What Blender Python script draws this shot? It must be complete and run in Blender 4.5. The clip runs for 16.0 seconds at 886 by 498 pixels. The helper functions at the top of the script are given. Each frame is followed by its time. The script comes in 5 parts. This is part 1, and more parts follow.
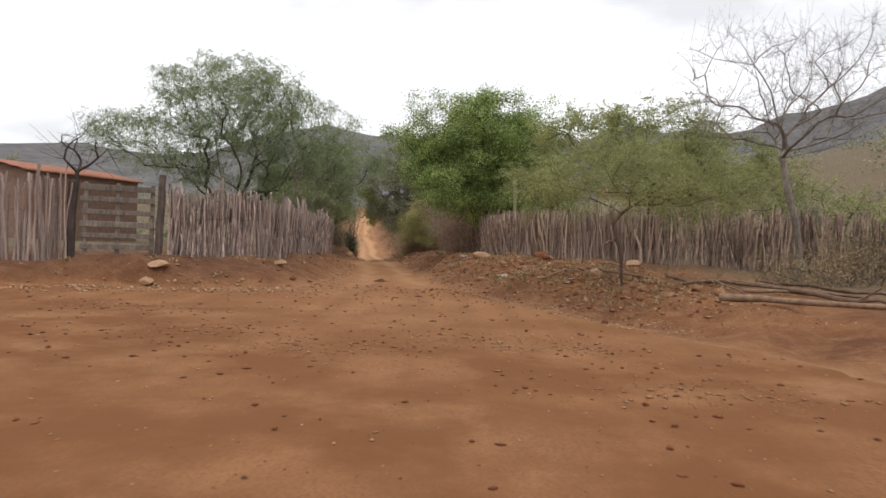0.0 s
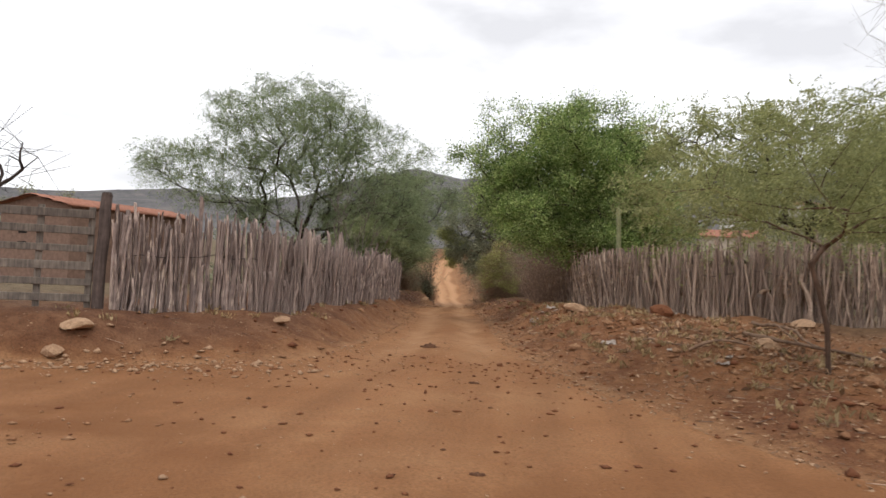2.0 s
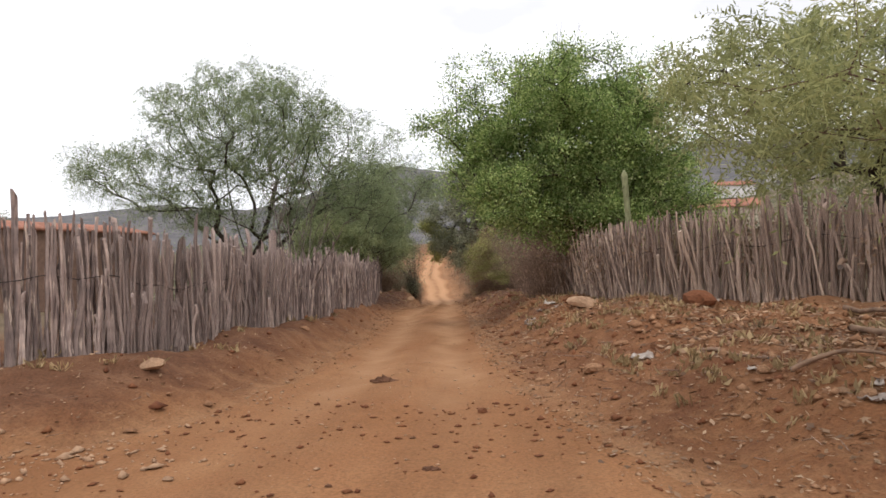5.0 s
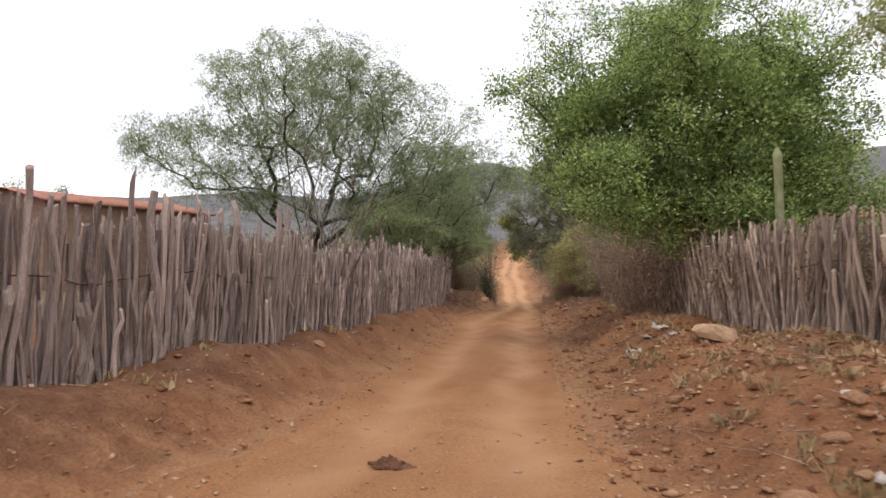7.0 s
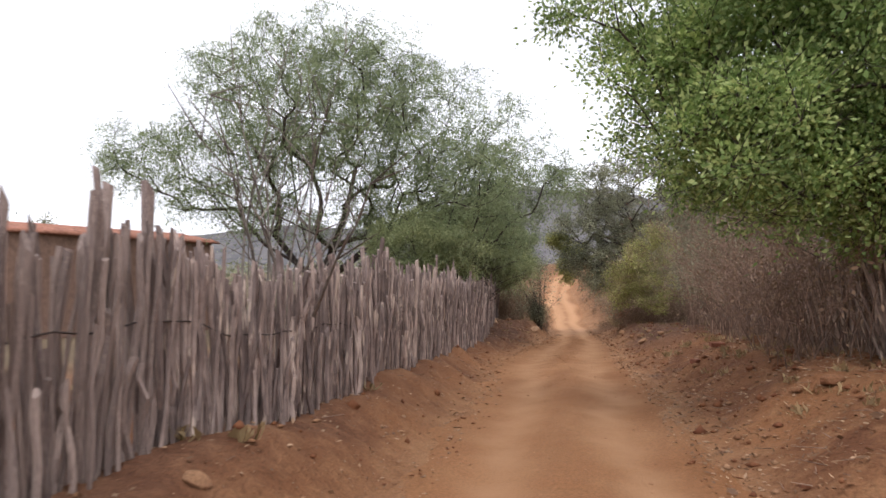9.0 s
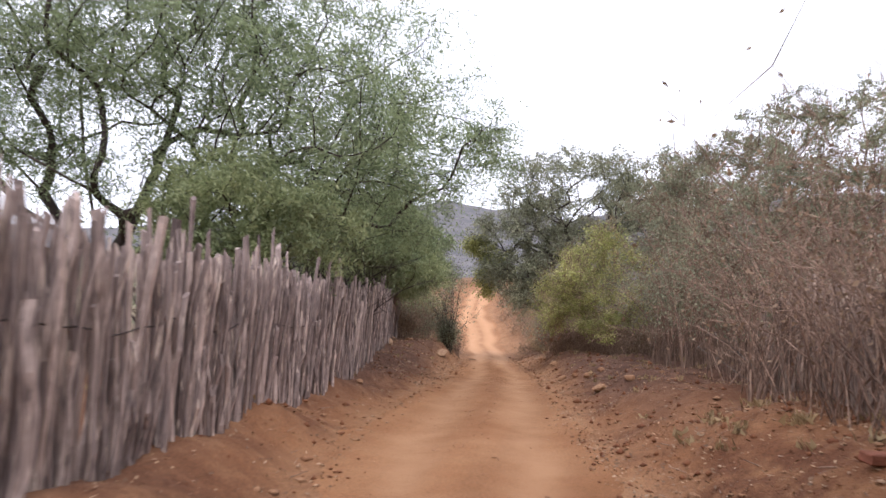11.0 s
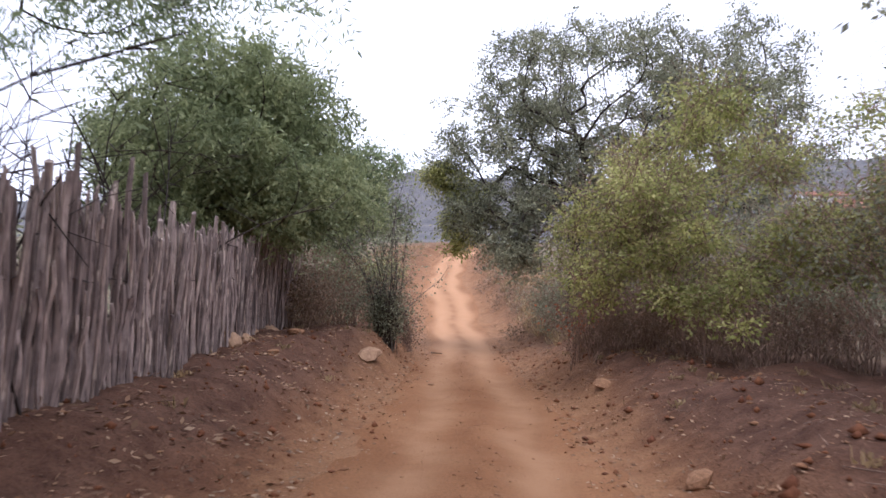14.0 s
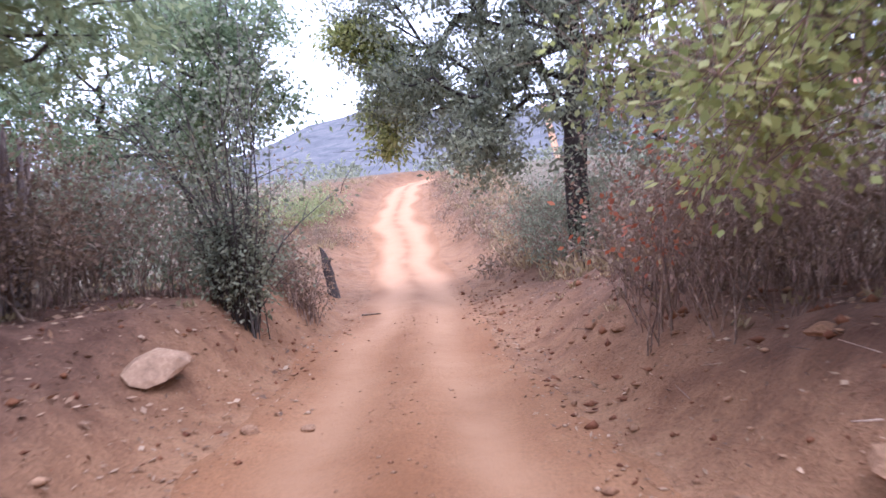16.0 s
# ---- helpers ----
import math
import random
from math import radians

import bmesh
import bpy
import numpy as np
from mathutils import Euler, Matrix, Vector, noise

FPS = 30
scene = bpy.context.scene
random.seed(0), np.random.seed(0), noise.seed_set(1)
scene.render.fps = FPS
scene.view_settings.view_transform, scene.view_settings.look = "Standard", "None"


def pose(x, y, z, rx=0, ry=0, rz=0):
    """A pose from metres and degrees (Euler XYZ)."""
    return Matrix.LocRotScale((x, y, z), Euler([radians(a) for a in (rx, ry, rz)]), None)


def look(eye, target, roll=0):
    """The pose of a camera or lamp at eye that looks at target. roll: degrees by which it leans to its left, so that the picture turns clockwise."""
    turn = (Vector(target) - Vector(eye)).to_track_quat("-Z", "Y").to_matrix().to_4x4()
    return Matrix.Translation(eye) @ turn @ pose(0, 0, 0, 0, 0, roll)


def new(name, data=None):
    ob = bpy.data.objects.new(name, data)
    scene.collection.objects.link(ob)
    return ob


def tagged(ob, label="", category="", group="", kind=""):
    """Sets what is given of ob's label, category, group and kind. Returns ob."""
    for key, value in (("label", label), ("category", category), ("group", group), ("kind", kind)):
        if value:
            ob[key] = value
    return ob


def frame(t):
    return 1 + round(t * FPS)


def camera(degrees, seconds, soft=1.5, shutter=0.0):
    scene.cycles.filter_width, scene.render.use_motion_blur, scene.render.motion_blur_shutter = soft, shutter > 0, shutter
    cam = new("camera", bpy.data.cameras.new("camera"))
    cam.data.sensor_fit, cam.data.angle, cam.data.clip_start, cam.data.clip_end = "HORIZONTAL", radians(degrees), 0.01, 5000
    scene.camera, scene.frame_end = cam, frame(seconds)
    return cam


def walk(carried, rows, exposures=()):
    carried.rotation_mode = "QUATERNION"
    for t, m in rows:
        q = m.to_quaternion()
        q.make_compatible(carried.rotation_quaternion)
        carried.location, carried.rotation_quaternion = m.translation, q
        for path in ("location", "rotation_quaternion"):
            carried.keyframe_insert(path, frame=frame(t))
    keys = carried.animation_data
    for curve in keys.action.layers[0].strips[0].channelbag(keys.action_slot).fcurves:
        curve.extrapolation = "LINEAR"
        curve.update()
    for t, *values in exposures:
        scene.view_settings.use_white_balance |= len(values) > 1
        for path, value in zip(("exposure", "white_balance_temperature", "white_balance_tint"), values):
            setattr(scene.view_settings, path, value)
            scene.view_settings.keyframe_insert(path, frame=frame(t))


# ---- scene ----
cam = camera(62.8, 16.0, soft=1.5, shutter=0.25)
PATH = [
    (0, (0.248, 0.211, 1.111), (0.218, 2.211, 1.076), 2.4),
    (0.5, (0.328, 1.935, 1.133), (0.272, 3.933, 1.064), 3.1),
    (1, (0.397, 3.402, 1.224), (0.371, 5.402, 1.191), 1.1),
    (1.5, (0.396, 4.663, 1.212), (0.314, 6.661, 1.235), 2.3),
    (2, (0.368, 5.715, 1.182), (0.091, 7.694, 1.254), 2.7),
    (2.5, (0.319, 6.667, 1.225), (-0.016, 8.638, 1.288), -0.5),
    (3, (0.3, 7.516, 1.204), (-0.011, 9.492, 1.22), 1.2),
    (3.5, (0.303, 8.248, 1.201), (0.1, 10.237, 1.265), 1.5),
    (4, (0.315, 8.841, 1.209), (0.133, 10.833, 1.231), -2.0),
    (4.2, (0.345, 8.972, 1.224), (0.104, 10.957, 1.244), -3.0),
    (6.3, (0.303, 11.756, 1.25), (0.049, 13.735, 1.386), -0.8),
    (6.5, (0.22, 12.253, 1.293), (-0.077, 14.227, 1.423), 0.2),
    (7, (-0.014, 13.371, 1.304), (-0.486, 15.314, 1.355), 1.1),
    (7.5, (-0.31, 14.588, 1.269), (-0.858, 16.509, 1.364), -0.9),
    (8, (-0.543, 15.682, 1.277), (-1.208, 17.561, 1.44), 0.7),
    (8.5, (-0.905, 17.076, 1.334), (-1.497, 18.979, 1.497), 1.5),
    (9, (-1.208, 18.606, 1.304), (-1.792, 20.515, 1.429), -1.0),
    (9.5, (-1.517, 20.355, 1.304), (-1.99, 22.295, 1.421), 1.3),
    (10, (-1.985, 22.113, 1.34), (-2.374, 24.07, 1.469), 3.0),
    (12.3, (-2.625, 32.54, 1.037), (-2.988, 34.489, 1.3), 1.5),
    (12.5, (-2.75, 33.312, 1.017), (-3.135, 35.255, 1.296), 2.3),
    (13, (-2.931, 35.429, 0.996), (-3.299, 37.377, 1.263), -0.1),
    (13.5, (-3.272, 38.06, 1.049), (-3.674, 40.011, 1.232), 2.1),
    (14, (-3.885, 40.172, 1.029), (-4.186, 42.147, 1.115), 1.2),
    (14.5, (-4.358, 42.045, 0.844), (-4.602, 44.025, 0.992), 3.0),
    (15, (-4.433, 44.192, 0.98), (-4.645, 46.18, 1.012), 0.4),
    (15.3, (-4.427, 45.63, 0.866), (-4.563, 47.625, 0.834), -0.1),
    (15.6, (-4.483, 46.876, 0.737), (-4.658, 48.868, 0.778), -1.1),
    (15.8, (-4.502, 47.856, 0.629), (-4.69, 49.846, 0.577), -2.6),
    (16, (-4.467, 48.769, 0.561), (-4.676, 50.756, 0.47), -4.8),
]
EXPOSURES = [(0.0, 0.12, 6450, 11), (1.0, 0.36, 6450, 11), (1.5, 0.38, 6450, 11), (2.0, 0.1, 6450, 11), (3.0, 0.17, 6400, 12), (4.0, 0.2, 6400, 12), (6.5, 0.42, 6300, 14), (8.5, 0.4, 6250, 14), (9.0, 0.44, 6150, 15), (9.5, 0.7, 5950, 18), (10.2, 1.0, 5750, 20), (12.5, 0.08, 6200, 14), (13.0, 0.06, 6120, 15), (13.5, 0.35, 5850, 18), (14.5, 0.86, 5300, 24), (15.0, 1.12, 5150, 26), (16.0, 1.42, 4900, 27)]
walk(cam, [(t, look(eye, target, roll)) for t, eye, target, roll in PATH], EXPOSURES)

# ---------------------------------------------------------------- world, sun, exposure
world = bpy.data.worlds.new("overcast_sky")
scene.world = world
world.use_nodes = True
wn, wl = world.node_tree.nodes, world.node_tree.links
wn.clear()
SUN_EL, SUN_ROT = radians(62), radians(205)
sky = wn.new("ShaderNodeTexSky")
sky.sky_type, sky.sun_disc = "NISHITA", False
sky.sun_elevation, sky.sun_rotation = SUN_EL, SUN_ROT
w_tc = wn.new("ShaderNodeTexCoord")
w_map = wn.new("ShaderNodeMapping")
w_map.inputs["Scale"].default_value = (1.0, 1.0, 2.6)
w_map.inputs["Location"].default_value = (0.35, 0.1, 0.0)
w_noise = wn.new("ShaderNodeTexNoise")
w_noise.inputs["Scale"].default_value = 3.2
w_noise.inputs["Detail"].default_value = 5.0
w_noise.inputs["Roughness"].default_value = 0.52
w_ramp = wn.new("ShaderNodeValToRGB")
w_ramp.color_ramp.elements[0].position, w_ramp.color_ramp.elements[0].color = 0.33, (0.86, 0.86, 0.88, 1)
w_ramp.color_ramp.elements[1].position, w_ramp.color_ramp.elements[1].color = 0.54, (1.22, 1.22, 1.23, 1)
w_scale = wn.new("ShaderNodeMixRGB")
w_scale.blend_type, w_scale.inputs[0].default_value, w_scale.inputs[2].default_value = "MULTIPLY", 1.0, (0.08, 0.08, 0.08, 1)
w_mix = wn.new("ShaderNodeMixRGB")
w_mix.inputs[0].default_value = 0.9
w_bg = wn.new("ShaderNodeBackground")
w_bg.inputs["Strength"].default_value = 1.0
w_out = wn.new("ShaderNodeOutputWorld")
wl.new(w_tc.outputs["Generated"], w_map.inputs["Vector"])
wl.new(w_map.outputs[0], w_noise.inputs["Vector"])
wl.new(w_noise.outputs["Fac"], w_ramp.inputs[0])
wl.new(sky.outputs[0], w_scale.inputs[1])
wl.new(w_scale.outputs[0], w_mix.inputs[1])
wl.new(w_ramp.outputs[0], w_mix.inputs[2])
wl.new(w_mix.outputs[0], w_bg.inputs[0])
wl.new(w_bg.outputs[0], w_out.inputs[0])

sun = new("sun", bpy.data.lights.new("sun", "SUN"))
sun.data.energy, sun.data.angle, sun.data.color = 0.9, radians(25), (1.0, 0.96, 0.9)
sun.matrix_world = look((0, 0, 60), (-14, 26, 0))


# ---------------------------------------------------------------- materials
def nodes_of(name):
    m = bpy.data.materials.new(name)
    m.use_nodes = True
    t = m.node_tree
    t.nodes.clear()
    out = t.nodes.new("ShaderNodeOutputMaterial")
    return m, t, out


def noise_node(t, vec, scale, detail=4.0, rough=0.55):
    n = t.nodes.new("ShaderNodeTexNoise")
    n.inputs["Scale"].default_value, n.inputs["Detail"].default_value, n.inputs["Roughness"].default_value = scale, detail, rough
    t.links.new(vec, n.inputs["Vector"])
    return n.outputs["Fac"]


def ramp_node(t, fac, stops):
    r = t.nodes.new("ShaderNodeValToRGB")
    while len(r.color_ramp.elements) < len(stops):
        r.color_ramp.elements.new(0.5)
    for e, (p, c) in zip(r.color_ramp.elements, stops):
        e.position, e.color = p, (*c, 1)
    t.links.new(fac, r.inputs[0])
    return r.outputs[0]


def mix_node(t, fac, a, b, blend="MIX"):
    m = t.nodes.new("ShaderNodeMixRGB")
    m.blend_type = blend
    for s, v in zip(m.inputs, (fac, a, b)):
        if isinstance(v, (int, float)):
            s.default_value = v
        elif isinstance(v, tuple):
            s.default_value = (*v, 1)
        else:
            t.links.new(v, s)
    return m.outputs[0]


def math_node(t, op, a, b=0.0, clamp=False):
    m = t.nodes.new("ShaderNodeMath")
    m.operation, m.use_clamp = op, clamp
    for s, v in zip(m.inputs, (a, b)):
        if isinstance(v, (int, float)):
            s.default_value = v
        else:
            t.links.new(v, s)
    return m.outputs[0]


def finish(t, out, colour, rough=0.9, bump=None, strength=0.4, dist=0.02):
    p = t.nodes.new("ShaderNodeBsdfPrincipled")
    if isinstance(colour, tuple):
        p.inputs["Base Color"].default_value = (*colour, 1)
    else:
        t.links.new(colour, p.inputs["Base Color"])
    p.inputs["Roughness"].default_value = rough
    p.inputs["Specular IOR Level"].default_value = 0.15
    if bump is not None:
        b = t.nodes.new("ShaderNodeBump")
        b.inputs["Strength"].default_value, b.inputs["Distance"].default_value = strength, dist
        t.links.new(bump, b.inputs["Height"])
        t.links.new(b.outputs[0], p.inputs["Normal"])
    t.links.new(p.outputs[0], out.inputs[0])


def coords(t, kind="Object"):
    return t.nodes.new("ShaderNodeTexCoord").outputs[kind]


def soil_material(name, pale, dark, red, grain=1.0, streak=False, wear_and_light=None):
    """Dusty soil: broad patches, finer mottling and grains with relief."""
    m, t, out = nodes_of(name)
    v = coords(t)
    broad, fine, grit = noise_node(t, v, 0.35, 5), noise_node(t, v, 2.6, 6, 0.62), noise_node(t, v, 38 * grain, 3, 0.7)
    c = ramp_node(t, broad, [(0.35, dark), (0.62, pale)])
    c = mix_node(t, ramp_node(t, fine, [(0.42, (0, 0, 0)), (0.66, (0.8, 0.8, 0.8))]), c, red)
    c = mix_node(t, 0.55, c, ramp_node(t, grit, [(0.3, (0.35, 0.35, 0.35)), (0.55, (0.95, 0.95, 0.95)), (0.75, (1.25, 1.2, 1.15))]), "MULTIPLY")
    if streak:
        mp = t.nodes.new("ShaderNodeMapping")
        mp.inputs["Scale"].default_value = (2.4, 0.12, 1)
        t.links.new(v, mp.inputs[0])
        c = mix_node(t, 0.4, c, ramp_node(t, noise_node(t, mp.outputs[0], 1.0, 4), [(0.35, (0.72, 0.68, 0.64)), (0.62, (1.12, 1.1, 1.06))]), "MULTIPLY")
    if wear_and_light:
        at = t.nodes.new("ShaderNodeAttribute")
        at.attribute_name = "lane"
        sep = t.nodes.new("ShaderNodeSeparateColor")
        t.links.new(at.outputs["Color"], sep.inputs[0])
        ragged = math_node(t, "MULTIPLY", sep.outputs[0], ramp_node(t, noise_node(t, v, 1.1, 5), [(0.3, (0.35, 0.35, 0.35)), (0.6, (1, 1, 1))]), True)
        c = mix_node(t, ragged, c, wear_and_light[0])
        # third colour: far lane paler, sunlight put into the dirt colour
        c = mix_node(t, sep.outputs[2], c, wear_and_light[2])
        # second colour: darker red soil, deepened to carry windscreen vignetting
        c = mix_node(t, math_node(t, "MULTIPLY", sep.outputs[1], ramp_node(t, noise_node(t, v, 0.8, 6, 0.6), [(0.36, (0.12, 0.12, 0.12)), (0.56, (1, 1, 1))])), c, wear_and_light[1])
    h = math_node(t, "ADD", math_node(t, "MULTIPLY", fine, 1.6), math_node(t, "MULTIPLY", grit, 0.55))
    finish(t, out, c, 0.95, h, 0.75, 0.035)
    return m


# last three colours: wheel wear, dimmed crossing soil, sunlit far lane
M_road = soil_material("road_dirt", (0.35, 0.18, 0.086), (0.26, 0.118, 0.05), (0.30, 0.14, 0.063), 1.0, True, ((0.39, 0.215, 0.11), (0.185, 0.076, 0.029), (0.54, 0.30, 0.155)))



def ground_material():
    """Red verge soil near the lane, dry straw and scrub colours farther off, greyer on the hills."""
    m, t, out = nodes_of("dry_land")
    v = coords(t)
    at = t.nodes.new("ShaderNodeAttribute")
    at.attribute_name = "land"
    sep = t.nodes.new("ShaderNodeSeparateColor")
    t.links.new(at.outputs["Color"], sep.inputs[0])
    broad, fine, grit = noise_node(t, v, 0.6, 5), noise_node(t, v, 3.2, 6, 0.65), noise_node(t, v, 34, 3, 0.7)
    soil = ramp_node(t, broad, [(0.35, (0.15, 0.063, 0.031)), (0.65, (0.28, 0.126, 0.055))])
    soil = mix_node(t, ramp_node(t, fine, [(0.45, (0, 0, 0)), (0.68, (0.85, 0.85, 0.85))]), soil, (0.31, 0.156, 0.074))
    straw = ramp_node(t, fine, [(0.35, (0.12, 0.092, 0.056)), (0.65, (0.235, 0.18, 0.112))])
    mp = t.nodes.new("ShaderNodeMapping")
    mp.inputs["Scale"].default_value = (0.035, 0.035, 0.035)
    t.links.new(v, mp.inputs[0])
    scrub = ramp_node(t, noise_node(t, mp.outputs[0], 2.2, 8, 0.68), [(0.36, (0.10, 0.10, 0.10)), (0.5, (0.145, 0.138, 0.138)), (0.66, (0.195, 0.178, 0.165))])
    # leaf litter, its colour darkened further to carry shade under the bushes
    shaded_duff = ramp_node(t, fine, [(0.35, (0.085, 0.042, 0.027)), (0.65, (0.17, 0.09, 0.058))])
    soil = mix_node(t, sep.outputs[2], soil, shaded_duff)
    dust = math_node(t, "MULTIPLY", at.outputs["Alpha"], ramp_node(t, noise_node(t, v, 1.6, 5), [(0.3, (0.3, 0.3, 0.3)), (0.62, (1, 1, 1))]), True)
    soil = mix_node(t, dust, soil, (0.36, 0.192, 0.095))
    c = mix_node(t, sep.outputs[0], soil, straw)
    c = mix_node(t, sep.outputs[1], c, scrub)
    c = mix_node(t, 0.5, c, ramp_node(t, grit, [(0.3, (0.35, 0.35, 0.35)), (0.55, (0.95, 0.95, 0.95)), (0.75, (1.3, 1.25, 1.2))]), "MULTIPLY")
    h = math_node(t, "ADD", math_node(t, "MULTIPLY", fine, 1.8), math_node(t, "MULTIPLY", grit, 0.6))
    finish(t, out, c, 0.95, h, 0.9, 0.05)
    return m


M_land = ground_material()


def wood_material(name, pale, mid, dark, spread=1.0, split=None, run=(30, 30, 2.2)):
    """Weathered wood, streaked along its length, each piece of its own tone."""
    m, t, out = nodes_of(name)
    v = coords(t)
    info = t.nodes.new("ShaderNodeObjectInfo")
    geo = t.nodes.new("ShaderNodeNewGeometry")
    rnd = math_node(t, "FRACT", math_node(t, "ADD", info.outputs["Random"], geo.outputs["Random Per Island"]))
    mp = t.nodes.new("ShaderNodeMapping")
    mp.inputs["Scale"].default_value = run
    t.links.new(v, mp.inputs[0])
    off = t.nodes.new("ShaderNodeVectorMath")
    off.operation = "ADD"
    t.links.new(mp.outputs[0], off.inputs[0])
    cmb = t.nodes.new("ShaderNodeCombineXYZ")
    t.links.new(math_node(t, "MULTIPLY", rnd, 37.0), cmb.inputs[2])
    t.links.new(cmb.outputs[0], off.inputs[1])
    grain = noise_node(t, off.outputs[0], 1.0, 5, 0.65)
    c = ramp_node(t, rnd, [(0.0, dark), (0.3, tuple(0.78 * k for k in mid)), (0.72, mid), (1.0, pale)])
    c = mix_node(t, 0.5, c, ramp_node(t, noise_node(t, v, 7.0, 3), [(0.35, (0.55, 0.52, 0.52)), (0.65, (1.3, 1.27, 1.22))]), "MULTIPLY")
    c = mix_node(t, 0.75 * spread, c, ramp_node(t, grain, [(0.28, (0.38, 0.36, 0.36)), (0.55, (1.0, 0.98, 0.95)), (0.75, (1.5, 1.42, 1.3))]), "MULTIPLY")
    if split:
        lo = t.nodes.new("ShaderNodeMapping")
        lo.inputs["Scale"].default_value = (16, 16, 2.4)
        t.links.new(v, lo.inputs[0])
        c = mix_node(t, ramp_node(t, noise_node(t, lo.outputs[0], 1.0, 3), [(0.60, (0, 0, 0)), (0.66, (0.8, 0.8, 0.8))]), c, split)
        c = mix_node(t, ramp_node(t, noise_node(t, lo.outputs[0], 1.7, 3), [(0.60, (0, 0, 0)), (0.68, (0.75, 0.75, 0.75))]), c, tuple(0.55 * k for k in dark))
    finish(t, out, c, 0.9, grain, 0.6, 0.01)
    return m


M_stick = wood_material("weathered_stick", (0.54, 0.435, 0.385), (0.37, 0.295, 0.268), (0.16, 0.124, 0.113), split=(0.66, 0.53, 0.43))
M_brown_stick = wood_material("brown_weathered_stick", (0.63, 0.49, 0.39), (0.40, 0.305, 0.25), (0.16, 0.118, 0.098), split=(0.68, 0.53, 0.40))
M_post = wood_material("dark_post_wood", (0.13, 0.10, 0.09), (0.10, 0.08, 0.072), (0.07, 0.055, 0.05))
M_plank = wood_material("grey_plank_wood", (0.30, 0.26, 0.22), (0.22, 0.19, 0.165), (0.15, 0.125, 0.11))
M_log = wood_material("dead_log_wood", (0.34, 0.24, 0.17), (0.27, 0.18, 0.125), (0.17, 0.115, 0.08), run=(9, 9, 14))
M_bark = wood_material("dark_bark", (0.10, 0.078, 0.066), (0.075, 0.06, 0.052), (0.055, 0.044, 0.04))
M_brownbark = wood_material("brown_bark", (0.18, 0.118, 0.085), (0.135, 0.088, 0.064), (0.09, 0.06, 0.047))
M_palebark = wood_material("pale_bark", (0.30, 0.27, 0.23), (0.24, 0.21, 0.18), (0.17, 0.15, 0.13))
M_drytwig = wood_material("dry_twig", (0.50, 0.36, 0.27), (0.33, 0.225, 0.168), (0.18, 0.122, 0.093))
M_greytwig = wood_material("grey_twig", (0.22, 0.19, 0.165), (0.14, 0.118, 0.10), (0.085, 0.072, 0.064))


def leaf_material(name, deep, mid, light, glow=0.35):
    m, t, out = nodes_of(name)
    geo = t.nodes.new("ShaderNodeNewGeometry")
    v = coords(t)
    c = ramp_node(t, geo.outputs["Random Per Island"], [(0.0, deep), (0.5, mid), (1.0, light)])
    c = mix_node(t, 0.6, c, ramp_node(t, noise_node(t, v, 1.2, 3), [(0.33, (0.5, 0.54, 0.5)), (0.67, (1.42, 1.36, 1.25))]), "MULTIPLY")
    d = t.nodes.new("ShaderNodeBsdfPrincipled")
    d.inputs["Roughness"].default_value = 0.6
    d.inputs["Specular IOR Level"].default_value = 0.25
    tr = t.nodes.new("ShaderNodeBsdfTranslucent")
    mx = t.nodes.new("ShaderNodeMixShader")
    mx.inputs[0].default_value = glow
    t.links.new(c, d.inputs["Base Color"])
    t.links.new(c, tr.inputs["Color"])
    t.links.new(d.outputs[0], mx.inputs[1])
    t.links.new(tr.outputs[0], mx.inputs[2])
    t.links.new(mx.outputs[0], out.inputs[0])
    return m


M_leaf_feather = leaf_material("feathery_grey_green_leaf", (0.155, 0.195, 0.10), (0.26, 0.31, 0.168), (0.39, 0.45, 0.26), 0.72)
M_leaf_dense = leaf_material("dense_green_leaf", (0.16, 0.19, 0.09), (0.26, 0.295, 0.148), (0.39, 0.42, 0.22), 0.5)
M_leaf_bright = leaf_material("bright_broad_leaf", (0.125, 0.2, 0.055), (0.27, 0.375, 0.12), (0.58, 0.66, 0.28), 0.42)
M_leaf_olive = leaf_material("olive_feathery_leaf", (0.19, 0.21, 0.085), (0.30, 0.32, 0.138), (0.42, 0.44, 0.21), 0.5)
M_leaf_yellow = leaf_material("yellow_green_leaf", (0.25, 0.27, 0.085), (0.41, 0.42, 0.145), (0.60, 0.58, 0.26), 0.55)
M_leaf_dusk = leaf_material("dusty_dark_leaf", (0.17, 0.175, 0.115), (0.27, 0.275, 0.182), (0.41, 0.41, 0.275), 0.55)
M_leaf_dead = leaf_material("dead_brown_leaf", (0.17, 0.108, 0.068), (0.275, 0.185, 0.12), (0.40, 0.28, 0.19))
M_leaf_red = leaf_material("rust_red_leaf", (0.36, 0.10, 0.05), (0.5, 0.15, 0.07), (0.6, 0.24, 0.12))
M_straw = leaf_material("dry_straw", (0.24, 0.165, 0.085), (0.37, 0.265, 0.14), (0.50, 0.38, 0.22))
M_litter = leaf_material("dry_litter", (0.13, 0.07, 0.04), (0.26, 0.15, 0.085), (0.46, 0.31, 0.20), 0.1)


